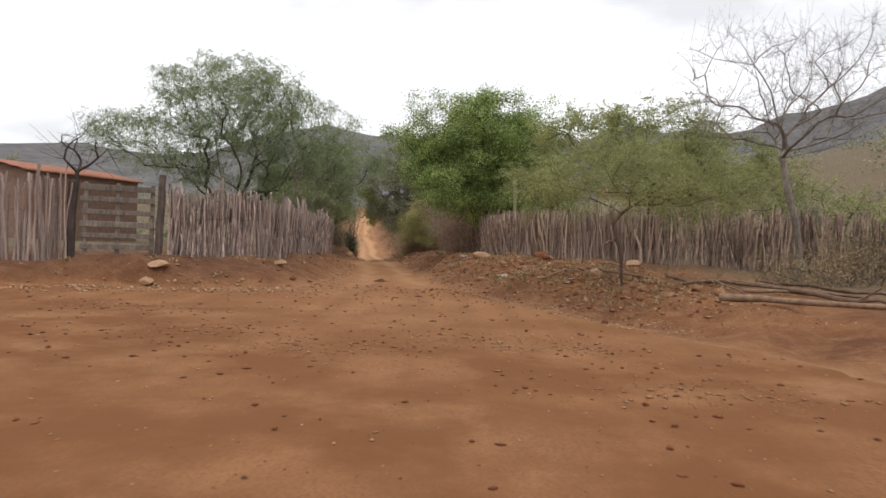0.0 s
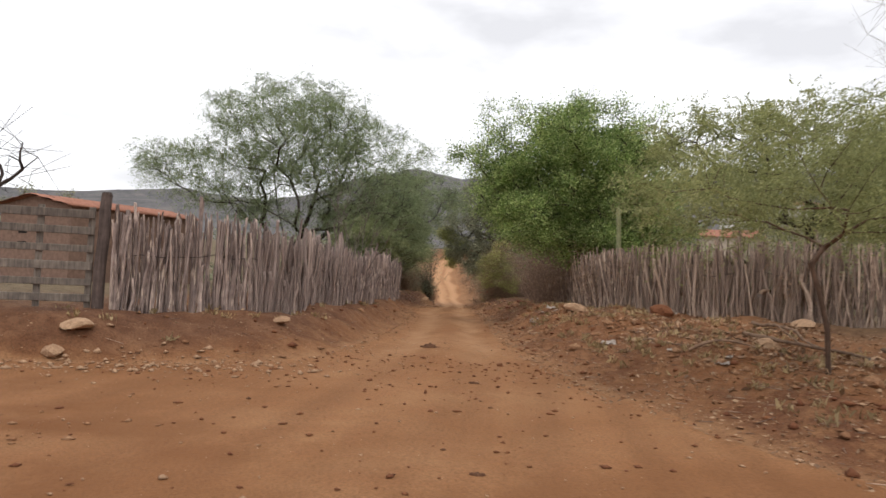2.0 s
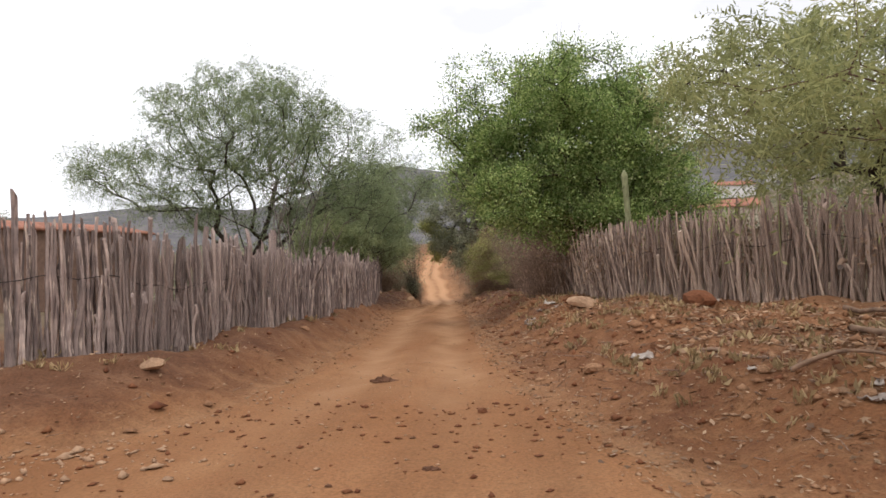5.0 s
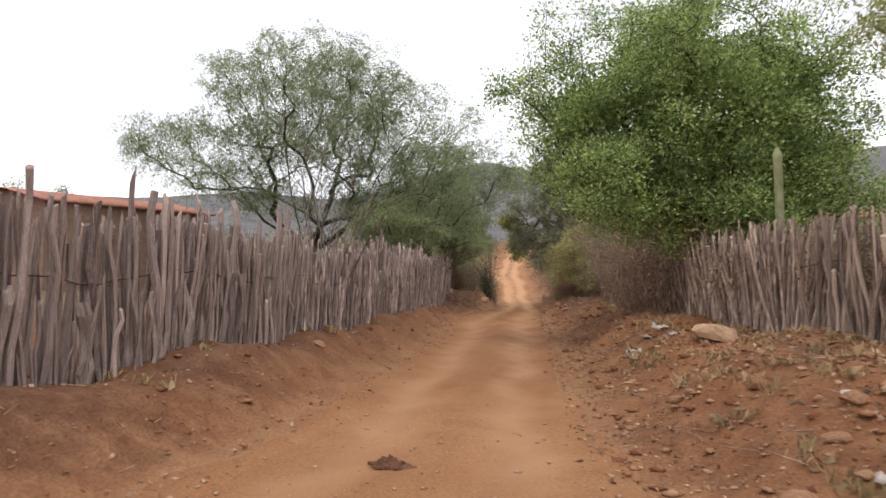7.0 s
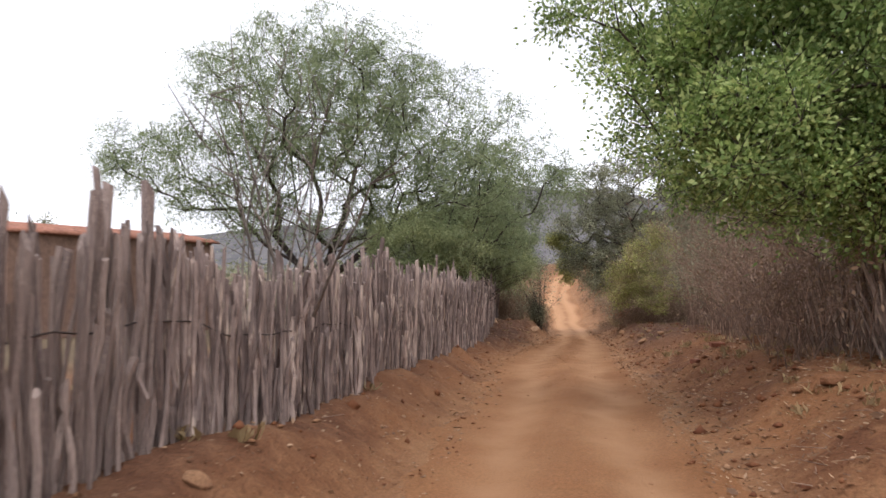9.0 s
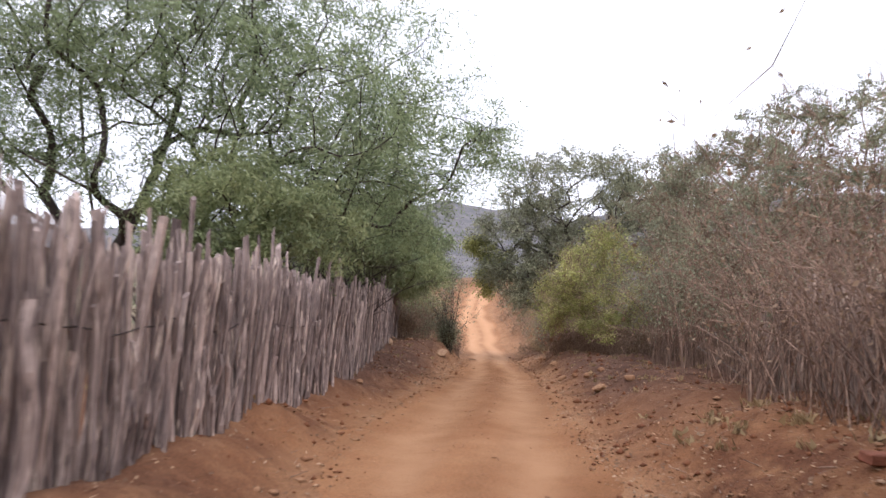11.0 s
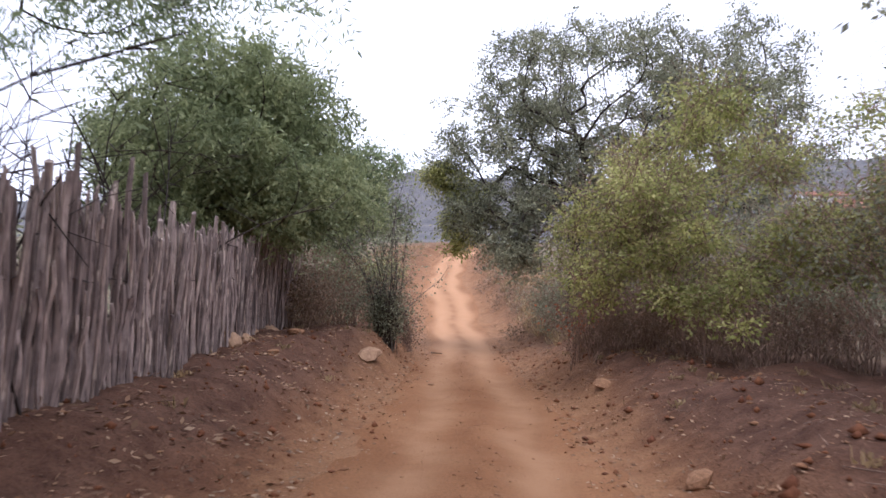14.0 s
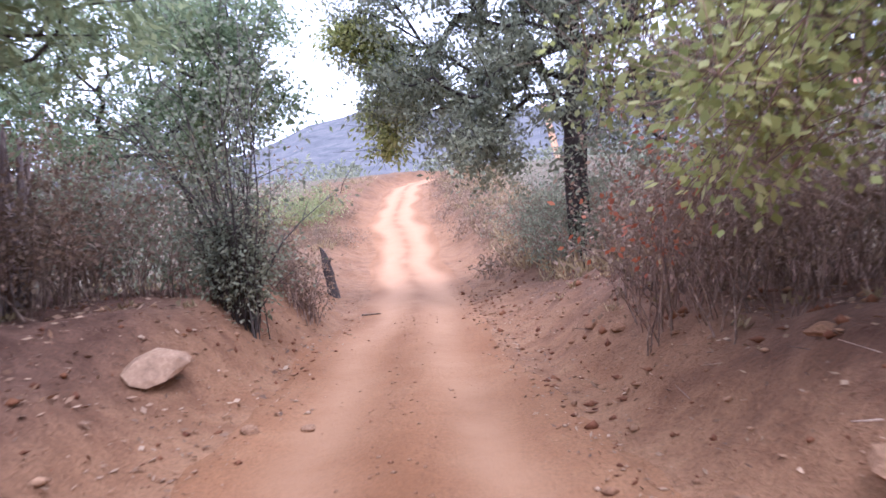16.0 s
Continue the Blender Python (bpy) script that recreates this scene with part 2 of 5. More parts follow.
def stone_material(name, a, b):
    m, t, out = nodes_of(name)
    v = coords(t)
    info = t.nodes.new("ShaderNodeObjectInfo")
    geo = t.nodes.new("ShaderNodeNewGeometry")
    rnd = math_node(t, "FRACT", math_node(t, "ADD", info.outputs["Random"], geo.outputs["Random Per Island"]))
    n = noise_node(t, v, 9, 6, 0.65)
    c = mix_node(t, rnd, a, b)
    c = mix_node(t, 0.8, c, ramp_node(t, n, [(0.3, (0.5, 0.45, 0.42)), (0.7, (1.25, 1.2, 1.15))]), "MULTIPLY")
    finish(t, out, c, 0.9, n, 0.7, 0.03)
    return m


M_stone = stone_material("dusty_field_stone", (0.39, 0.235, 0.135), (0.27, 0.135, 0.07))
M_pale_stone = stone_material("pale_field_stone", (0.47, 0.315, 0.2), (0.39, 0.25, 0.155))
M_red_stone = stone_material("red_earth_clod", (0.24, 0.105, 0.05), (0.17, 0.068, 0.036))
M_dung = stone_material("dark_clod", (0.18, 0.095, 0.055), (0.12, 0.06, 0.036))
M_brickred = stone_material("red_brick", (0.30, 0.13, 0.08), (0.22, 0.085, 0.055))
M_rag = stone_material("pale_plastic_scrap", (0.54, 0.48, 0.42), (0.42, 0.37, 0.33))


def plain_material(name, colour, rough=0.8, wear=0.4, scale=3.0, wave=None):
    m, t, out = nodes_of(name)
    v = coords(t)
    n = noise_node(t, v, scale, 6, 0.65)
    c = mix_node(t, wear, colour, ramp_node(t, n, [(0.3, tuple(k * 0.5 for k in colour)), (0.7, tuple(min(1, k * 1.35) for k in colour))]))
    finish(t, out, c, rough, n, 0.3, 0.02)
    return m


M_roof = plain_material("terracotta_tile", (0.36, 0.165, 0.11), 0.85, 0.7, 2.5)
M_wall = plain_material("bare_brick_wall", (0.25, 0.158, 0.118), 0.9, 0.6, 5.0)
M_plaster = plain_material("pale_plaster", (0.50, 0.42, 0.33), 0.9, 0.5, 2.0)
M_white = plain_material("whitewash", (0.72, 0.69, 0.66), 0.9, 0.3, 2.0)
M_hole = plain_material("dark_opening", (0.02, 0.018, 0.016), 0.9, 0.1)
M_cactus = plain_material("cactus_green", (0.30, 0.31, 0.165), 0.7, 0.6, 6.0)


# ---------------------------------------------------------------- lie of the land
def lerp_table(*pairs):
    xs, vs = [p[0] for p in pairs], [p[1] for p in pairs]
    return lambda q: np.interp(q, xs, vs)


edge_l = lerp_table((-6, -30), (11.2, -30), (12.6, -11), (13.4, -7), (14.2, -4.4), (15.4, -3.1), (17, -2.7), (20, -2.8), (24, -3.2), (31, -4.2), (34.5, -5.0),
                    (48, -5.95), (52, -6.5), (60, -7.4), (66, -8.4), (72, -9.2), (78, -10.5), (87, -12.3), (98, -13.8), (108, -14.5), (114, -14.3), (122, -13.2), (130, -11.5), (140, -8), (200, 10), (900, 30))
edge_r = lerp_table((-6, 30), (0, 30), (2, 14), (4, 8), (6.6, 4.8), (9.3, 3.4), (11, 2.7), (14, 1.2), (16.3, 0.5), (20, -0.25), (24, -0.75), (31, -1.5), (34.5, -2.0),
                    (45, -3.1), (48, -3.4), (52, -3.8), (60, -4.95), (66, -5.9), (72, -6.6), (78, -7.6), (87, -9.3), (95, -10.6), (104, -11.6), (112, -11.9), (118, -11.6), (124, -10.6), (130, -9.0), (140, -4), (200, 14), (900, 34))
road_z = lerp_table((-80, -0.3), (0, -0.2), (9, -0.1), (20, -0.1), (28, -0.2), (34, -0.33), (42, -0.45), (48.8, -0.78), (56, -1.05), (64, -1.3), (72, -1.3), (78, -0.9), (110, 3.4), (125, 4.6),
                    (170, 6.0), (300, 9.0), (900, 16))
bank_l = lerp_table((9, 0.0), (12, 0.22), (15, 0.5), (20, 0.46), (35, 0.45), (41, 0.4), (46, 0.62), (51, 0.85), (55, 0.98), (59, 0.92), (68, 0.35), (90, 0.7), (130, 0.9))
bank_r = lerp_table((7, 0.0), (10, 0.25), (14, 0.4), (20, 0.68), (31, 0.62), (45, 0.66), (52, 0.76), (58, 0.68), (66, 0.5), (80, 0.9), (130, 0.9))
wide_l = lerp_table((10, 2.2), (17, 1.3), (20, 0.95), (34, 1.0), (44, 1.9), (54, 1.75), (56.3, 1.05), (61, 1.1), (66, 2.0))
wide_r = lerp_table((10, 2.6), (20, 2.0), (31, 1.5), (40, 1.9), (50, 1.6), (54, 1.25), (58, 1.4), (64, 2.4))
hill_el = lerp_table((-180, 3), (-90, 3.0), (-60, 3.6), (-40, 3.2), (-31, 3.8), (-27, 4.2), (-23, 3.4), (-19, 4.4), (-16, 5.4), (-12, 6.7), (-7, 6.5), (0, 5.8), (8, 6.5), (14, 7.5), (20, 7.0), (25, 8.3),
                     (32, 10.0), (45, 10.5), (90, 6), (180, 3))


def smooth(q):
    q = np.clip(q, 0, 1)
    return q * q * (3 - 2 * q)


def wobble(x, y):
    """Gentle uneven ground, from a few crossed waves."""
    return (0.030 * np.sin(1.7 * x + 0.6 * y) * np.cos(1.3 * y - 0.5 * x) + 0.022 * np.sin(3.9 * x - 2.3 * y + 1.1)
            + 0.014 * np.sin(7.3 * y + 4.1 * x) * np.sin(6.1 * x - 1.9 * y))


def land(x, y):
    x, y = np.asarray(x, float), np.asarray(y, float)
    z = road_z(y)
    dl, dr = edge_l(y) - x, x - edge_r(y)
    off = np.maximum(np.maximum(dl, dr), 0)
    z = z + bank_l(y) * smooth(dl / wide_l(y)) + bank_r(y) * smooth(dr / wide_r(y))
    z = z + wobble(x, y) * (0.16 - 0.11 * smooth((y - 12) / 4) + 2.2 * smooth(off / 0.8) * (1 - 0.4 * smooth((off - 3) / 4)))
    inside = (dl < 0) & (dr < 0) & (y > 13)
    mid = 0.5 * (edge_l(y) + edge_r(y))
    u = (x - mid) / np.maximum(0.5 * (edge_r(y) - edge_l(y)), 0.5)
    z = z + np.where(inside, 0.035 * np.cos(2 * np.pi * u * 0.95) * smooth((y - 15) / 4), 0)
    r = np.hypot(x, y - 10)
    z = z + 0.26 * np.maximum(x - 18, 0) * smooth((x - 18) / 30) * (1 - smooth((r - 200) / 220)) * smooth((y + 10) / 30)
    az = np.degrees(np.arctan2(x, y - 10))
    hill = np.tan(np.radians(hill_el(az) + 0.25 * np.sin(az * 1.1) + 0.15 * np.sin(az * 2.9 + 1))) * 820
    return z + hill * smooth((r - 260) / 560)


def lz(x, y):
    return float(land(x, y))


# ---------------------------------------------------------------- mesh helpers
def mesh_np(name, verts, faces, material=None, smooth_shade=False):
    """A mesh from arrays of vertices and of equal-sized faces."""
    verts, faces = np.asarray(verts, np.float32), np.asarray(faces, np.int32)
    me = bpy.data.meshes.new(name)
    k = faces.shape[1]
    me.vertices.add(len(verts))
    me.vertices.foreach_set("co", verts.ravel())
    me.loops.add(faces.size)
    me.loops.foreach_set("vertex_index", faces.ravel())
    me.polygons.add(len(faces))
    me.polygons.foreach_set("loop_start", np.arange(len(faces), dtype=np.int32) * k)
    me.polygons.foreach_set("loop_total", np.full(len(faces), k, np.int32))
    if smooth_shade:
        me.polygons.foreach_set("use_smooth", np.ones(len(faces), bool))
    me.update(calc_edges=True)
    me.validate()
    if material:
        me.materials.append(material)
    return me


def thing(name, at, label, category, group="", kind=""):
    ob = new(name)
    ob.location = at
    return tagged(ob, label, category, group, kind)


def part_of(name, me, parent, label=""):
    ob = new(name, me)
    ob.parent = parent
    if label:
        ob["label"] = label
    return ob


def part(name, bm, material, parent, label=""):
    me = bpy.data.meshes.new(name)
    bm.to_mesh(me)
    bm.free()
    me.materials.append(material)
    return part_of(name, me, parent, label)


def tubes(p0, p1, r0, r1, sides=5):
    """Tapered tubes between pairs of points, as vertices and quads."""
    p0, p1 = np.asarray(p0, float), np.asarray(p1, float)
    r0, r1 = np.asarray(r0, float), np.asarray(r1, float)
    d = p1 - p0
    d /= np.maximum(np.linalg.norm(d, axis=1, keepdims=True), 1e-6)
    ref = np.where(np.abs(d[:, 2:3]) > 0.9, np.array([[1.0, 0, 0]]), np.array([[0, 0, 1.0]]))
    a = np.cross(d, ref)
    a /= np.linalg.norm(a, axis=1, keepdims=True)
    b = np.cross(d, a)
    ang = np.arange(sides) * 2 * np.pi / sides
    ring = a[:, None, :] * np.cos(ang)[None, :, None] + b[:, None, :] * np.sin(ang)[None, :, None]
    v = np.concatenate([p0[:, None, :] + ring * r0[:, None, None], p1[:, None, :] + ring * r1[:, None, None]], 1)
    i = np.arange(sides)
    q = np.stack([i, (i + 1) % sides, sides + (i + 1) % sides, sides + i], 1)
    f = (np.arange(len(p0)) * 2 * sides)[:, None, None] + q[None]
    return v.reshape(-1, 3), f.reshape(-1, 4)


def tube_path(points, radii, sides=8):
    """One tube through a line of points, with a closed skin from end to end."""
    p, r = np.asarray(points, float), np.asarray(radii, float)
    d = np.gradient(p, axis=0)
    d /= np.maximum(np.linalg.norm(d, axis=1, keepdims=True), 1e-6)
    ref = np.array([1.0, 0, 0]) if abs(d[0, 2]) > 0.9 else np.array([0, 0, 1.0])
    a = np.cross(d, ref)
    a /= np.linalg.norm(a, axis=1, keepdims=True)
    b = np.cross(d, a)
    ang = np.arange(sides) * 2 * np.pi / sides
    v = p[:, None] + (a[:, None] * np.cos(ang)[None, :, None] + b[:, None] * np.sin(ang)[None, :, None]) * r[:, None, None]
    i, j = np.meshgrid(np.arange(sides), np.arange(len(p) - 1))
    i, j = i.ravel(), j.ravel()
    k = (i + 1) % sides
    return v.reshape(-1, 3), np.stack([j * sides + i, j * sides + k, (j + 1) * sides + k, (j + 1) * sides + i], 1)


def unit(v):
    return v / np.maximum(np.linalg.norm(v, axis=-1, keepdims=True), 1e-9)


def leaves(centres, axis, length, width, rng, droop=0.0):
    """Lozenge leaves: one bent-free quad each, at centres, along axis."""
    n = len(centres)
    a = unit(axis + np.array([0, 0, -droop]))
    b = unit(np.cross(a, unit(rng.normal(size=(n, 3)))))
    le = length * rng.uniform(0.6, 1.35, (n, 1))
    wi = width * rng.uniform(0.7, 1.3, (n, 1))
    v = np.stack([centres, centres + a * le * 0.45 + b * wi * 0.5, centres + a * le, centres + a * le * 0.45 - b * wi * 0.5], 1)
    return v.reshape(-1, 3), np.arange(4 * n).reshape(n, 4)


def in_lobes(lobes, n, rng, shell=0.45):
    """Points in a crown made of egg-shaped lobes, more of them near its skin."""
    vol = np.array([l[3] * l[4] * l[5] for l in lobes]) ** 0.75
    pick = rng.choice(len(lobes), n, p=vol / vol.sum())
    L = np.array([l[:6] for l in lobes])[pick]
    d = unit(rng.normal(size=(n, 3)))
    rad = shell + (1 - shell) * rng.uniform(0, 1, (n, 1)) ** 0.6
    return L[:, :3] + d * rad * L[:, 3:]


def lumpy(lobes, count, r, seed, out=0.75):
    """Breaks big egg-shaped lobes into many small ones set towards their skin."""
    rng = np.random.default_rng(seed)
    got = []
    for l in lobes:
        for _ in range(max(3, int(count * (l[3] * l[4] * l[5]) ** 0.62))):
            d = unit(rng.normal(size=3)) * rng.uniform(0.35, 1.0) ** 0.5 * out
            q = r * rng.uniform(0.6, 1.35)
            got.append((l[0] + d[0] * l[3], l[1] + d[1] * l[4], l[2] + d[2] * l[5], q * 1.15, q * 1.15, q * 0.75))
    return got


def limb_tree(trunk, targets, rng, step=0.45, sag=0.06, wander=0.12, limbs=()):
    """Joins every target to the nearest limb already grown. Returns the edges, each node's load and the nodes."""
    nodes = [np.array(p, float) for p in trunk]
    parent = [-1] + list(range(len(trunk) - 1))
    top = nodes[-1]
    for limb in limbs:
        last = int(np.argmin([np.linalg.norm(np.array(q) - limb[0]) for q in nodes[:len(trunk)]]))
        for p in limb:
            nodes.append(np.array(p, float))
            parent.append(last)
            last = len(nodes) - 1
    own = len(nodes)
    order = np.argsort(np.linalg.norm(targets - top, axis=1))
    arr = np.zeros((own + len(targets) * 14, 3))
    arr[:len(nodes)] = nodes
    count = len(nodes)
    par = list(parent)
    first = max(1, len(trunk) - 2)
    tips = []
    for k in order:
        tgt = targets[k]
        cand = arr[first:count]
        d = np.linalg.norm(cand - tgt, axis=1) + 0.5 * np.maximum(cand[:, 2] - tgt[2], 0)
        j = first + int(np.argmin(d))
        dist = np.linalg.norm(arr[j] - tgt)
        m = max(1, min(12, int(dist / step)))
        p0 = arr[j].copy()
        last = j
        for s in range(1, m + 1):
            f = s / m
            p = p0 + (tgt - p0) * f + np.array([0, 0, sag * dist * math.sin(math.pi * f)])
            if s < m:
                p = p + rng.normal(size=3) * wander * step
            arr[count] = p
            par.append(last)
            last = count
            count += 1
        tips.append(last)
    par = np.array(par)
    for _ in range(3):
        kid = np.zeros((count, 3))
        num = np.zeros(count)
        np.add.at(kid, par[1:], arr[1:count])
        np.add.at(num, par[1:], 1)
        ok = (num > 0) & (np.arange(count) >= own)
        arr[:count][ok] = 0.5 * arr[:count][ok] + 0.25 * arr[par[ok]] + 0.25 * kid[ok] / num[ok][:, None]
    load = np.zeros(count)
    load[tips] = 1
    for i in range(count - 1, 0, -1):
        load[par[i]] += load[i]
    return arr[:count], par, load


def crown_leaves(points, per, spread, length, width, rng, droop=0.3, flat=0.7):
    n = len(points) * per
    c = np.repeat(points, per, 0) + rng.normal(size=(n, 3)) * spread * np.array([1, 1, flat])
    ax = unit(c - np.repeat(points, per, 0) + rng.normal(size=(n, 3)) * spread * 0.6)
    return leaves(c, ax, length, width, rng, droop)


def fronds(points, per, count, reach, length, width, rng, droop=0.6):
    """Feathery foliage: drooping sprays with small leaflets set along both sides."""
    n = len(points) * per
    p = np.repeat(points, per, 0) + rng.normal(size=(n, 3)) * reach * 0.25
    d = unit(rng.normal(size=(n, 3)) * np.array([1, 1, 0.6]) + np.array([0, 0, 0.15]))
    ln = reach * rng.uniform(0.6, 1.4, (n, 1))
    side = unit(np.cross(d, rng.normal(size=(n, 3))))
    k = np.linspace(0.12, 1.0, count)
    c = p[:, None] + (d * ln)[:, None] * k[None, :, None] + np.array([0, 0, -1.0]) * (droop * ln)[:, None] * (k ** 2)[None, :, None]
    sgn = np.where(np.arange(count) % 2 == 0, 1.0, -1.0)[None, :, None]
    ax = side[:, None] * sgn + d[:, None] * 0.5 + rng.normal(size=(n, count, 3)) * 0.25
    v, f = leaves(c.reshape(-1, 3), unit(ax.reshape(-1, 3)), length, width, rng, 0.1)
    w = side * 0.0035
    mid, end = c[:, count // 2], c[:, -1]
    sv = np.stack([p - w, p + w, mid + w * 0.8, mid - w * 0.8, end - w * 0.4, end + w * 0.4], 1).reshape(-1, 3)
    k0 = len(v) + 6 * np.arange(n)[:, None]
    return np.concatenate([v, sv]), np.concatenate([f, k0 + np.array([0, 1, 2, 3]), k0 + np.array([3, 2, 5, 4])])


def tree(name, base, trunk, lobes, clumps, per, leaf_size, spread, bark, leaf, label, seed, thick=0.02, droop=0.3, shell=0.45, sag=0.06, category="tree", group="", twigs=0, flat=0.7,
         min_r=0.006, frond=0, step=0.45, limbs=(), heart=()):
    """A tree: a trunk with limbs that reach every clump of its crown, and a crown of single leaves."""
    rng = np.random.default_rng(seed)
    base = np.array(base, float)
    ob = thing(name, base, label, category, group)
    targets = in_lobes([(l[0] - base[0], l[1] - base[1], l[2] - base[2], *l[3:]) for l in lobes], clumps, rng, shell)
    targets = targets[targets[:, 2] > 0.3]
    pts, par, load = limb_tree([np.array(p, float) - base for p in trunk], targets, rng, step=step, sag=sag, limbs=[[np.array(p, float) - base for p in l] for l in limbs])
    i = np.arange(1, len(pts))
    rad = np.maximum(thick * np.maximum(load, 1) ** 0.52, min_r)
    v, f = tubes(pts[par[i]], pts[i], np.minimum(rad[par[i]], rad[i] * 1.35), rad[i], 6)
    part_of("trunk", mesh_np("trunk", v, f, bark, True), ob)
    if per:
        hubs = np.concatenate([targets, pts[(load <= 2) & (np.arange(len(pts)) >= len(trunk))]])
        if frond:
            v, f = fronds(hubs, per, frond, spread, leaf_size[0], leaf_size[1], rng, droop)
        else:
            v, f = crown_leaves(hubs, per, spread, leaf_size[0], leaf_size[1], rng, droop, flat)
        part_of("crown", mesh_np("crown", v, f, leaf), ob)
    if heart:
        hubs = in_lobes([(l[0] - base[0], l[1] - base[1], l[2] - base[2], *l[3:]) for l in heart], 640, rng, 0.1)
        v, f = crown_leaves(hubs, 34, 0.2, leaf_size[0] * 1.5, leaf_size[1] * 1.7, rng, droop, flat)
        part_of("inner_crown", mesh_np("inner_crown", v, f, leaf), ob)
    if twigs:
        hubs = np.repeat(targets, twigs, 0)
        d = unit(rng.normal(size=hubs.shape) + np.array([0, 0, 0.5]))
        le = rng.uniform(0.25, 0.9, (len(hubs), 1))
        v, f = tubes(hubs, hubs + d * le, np.full(len(hubs), min_r), np.full(len(hubs), min_r * 0.4), 3)
        tagged(part_of("twig_spray", mesh_np("twig_spray", v, f, bark), ob), kind="stuff")
    return ob


def thicket(name, at, size, stems, reach, leaf, per, leaf_size, bark, label, seed, category="bush", group="", lean=0.35, thick=0.011, arch=0.5, spread=0.12, bare=0.25):
    """A shrub of many arching stems from the ground, with side twigs and leaves on the upper part of each."""
    rng = np.random.default_rng(seed)
    base = np.array([at[0], at[1], lz(at[0], at[1]) - 0.05])
    ob = thing(name, base, label, category, group)
    P0, P1, R0, R1, hubs = [], [], [], [], []
    Q0, Q1, S0, S1 = [], [], [], []
    for _ in range(int(stems * 0.84)):
        p = np.array([rng.uniform(-1, 1) * size[0], rng.uniform(-1, 1) * size[1], 0.0])
        p[2] = lz(base[0] + p[0], base[1] + p[1]) - base[2] - 0.04
        d = unit(np.array([rng.normal() * lean, rng.normal() * lean, 1.0]))
        ln = size[2] * rng.uniform(0.55, 1.1) * reach
        n = 6
        r = thick * rng.uniform(0.6, 1.5)
        bend = rng.normal(size=3) * arch * 0.22
        bend[2] = -abs(bend[2]) * 0.5
        for s in range(n):
            q = p + d * ln / n
            P0.append(p), P1.append(q), R0.append(r * (1 - s / n * 0.8)), R1.append(r * (1 - (s + 1) / n * 0.8))
            if s >= n * bare:
                hubs.append(q)
                for _k in range(2):
                    e = unit(d + rng.normal(size=3) * 0.8)
                    w = q + e * ln * rng.uniform(0.07, 0.22)
                    Q0.append(q), Q1.append(w), S0.append(r * 0.4), S1.append(r * 0.15)
                    hubs.append(w)
            p, d = q, unit(d + bend + rng.normal(size=3) * 0.12)
    v, f = tubes(P0, P1, R0, R1, 3)
    tagged(part_of("stem_clump", mesh_np("stem_clump", v, f, bark), ob), kind="stuff")
    v, f = tubes(Q0, Q1, S0, S1, 3)
    tagged(part_of("twig_spray", mesh_np("twig_spray", v, f, bark), ob), kind="stuff")
    if per:
        v, f = crown_leaves(np.array(hubs), per, spread, leaf_size[0], leaf_size[1], rng, 0.2, 1.0)
        part_of("foliage", mesh_np("foliage", v, f, leaf), ob)
    return ob


def stone_mesh(name, material, seed, flat=0.6, sub=2):
    """A lumpy worn stone of unit width, resting on z = 0."""
    rng = np.random.default_rng(seed)
    bm = bmesh.new()
    bmesh.ops.create_icosphere(bm, subdivisions=sub, radius=0.5)
    off = Vector(rng.uniform(-50, 50, 3))
    cuts = [(Vector(unit(rng.normal(size=3))), rng.uniform(0.26, 0.4)) for _ in range(6)]
    for v in bm.verts:
        for n, h in cuts:
            e = v.co.dot(n) - h
            if e > 0:
                v.co -= n * e * 0.85
        v.co *= 1 + 0.22 * noise.noise(v.co * 2.2 + off)
        v.co.z *= flat
        v.co.z = max(v.co.z, -0.2 * flat)
    lo = min(v.co.z for v in bm.verts)
    for v in bm.verts:
        v.co.z -= lo
    me = bpy.data.meshes.new(name)
    bm.to_mesh(me)
    bm.free()
    me.materials.append(material)
    return me


# ---------------------------------------------------------------- ground and road
rows_y = np.concatenate([-np.geomspace(900, 6, 34), np.arange(-5, 60, 0.26), np.arange(60, 130, 0.6), 130 * np.geomspace(1, 8, 46)[1:]])
NROAD = 44


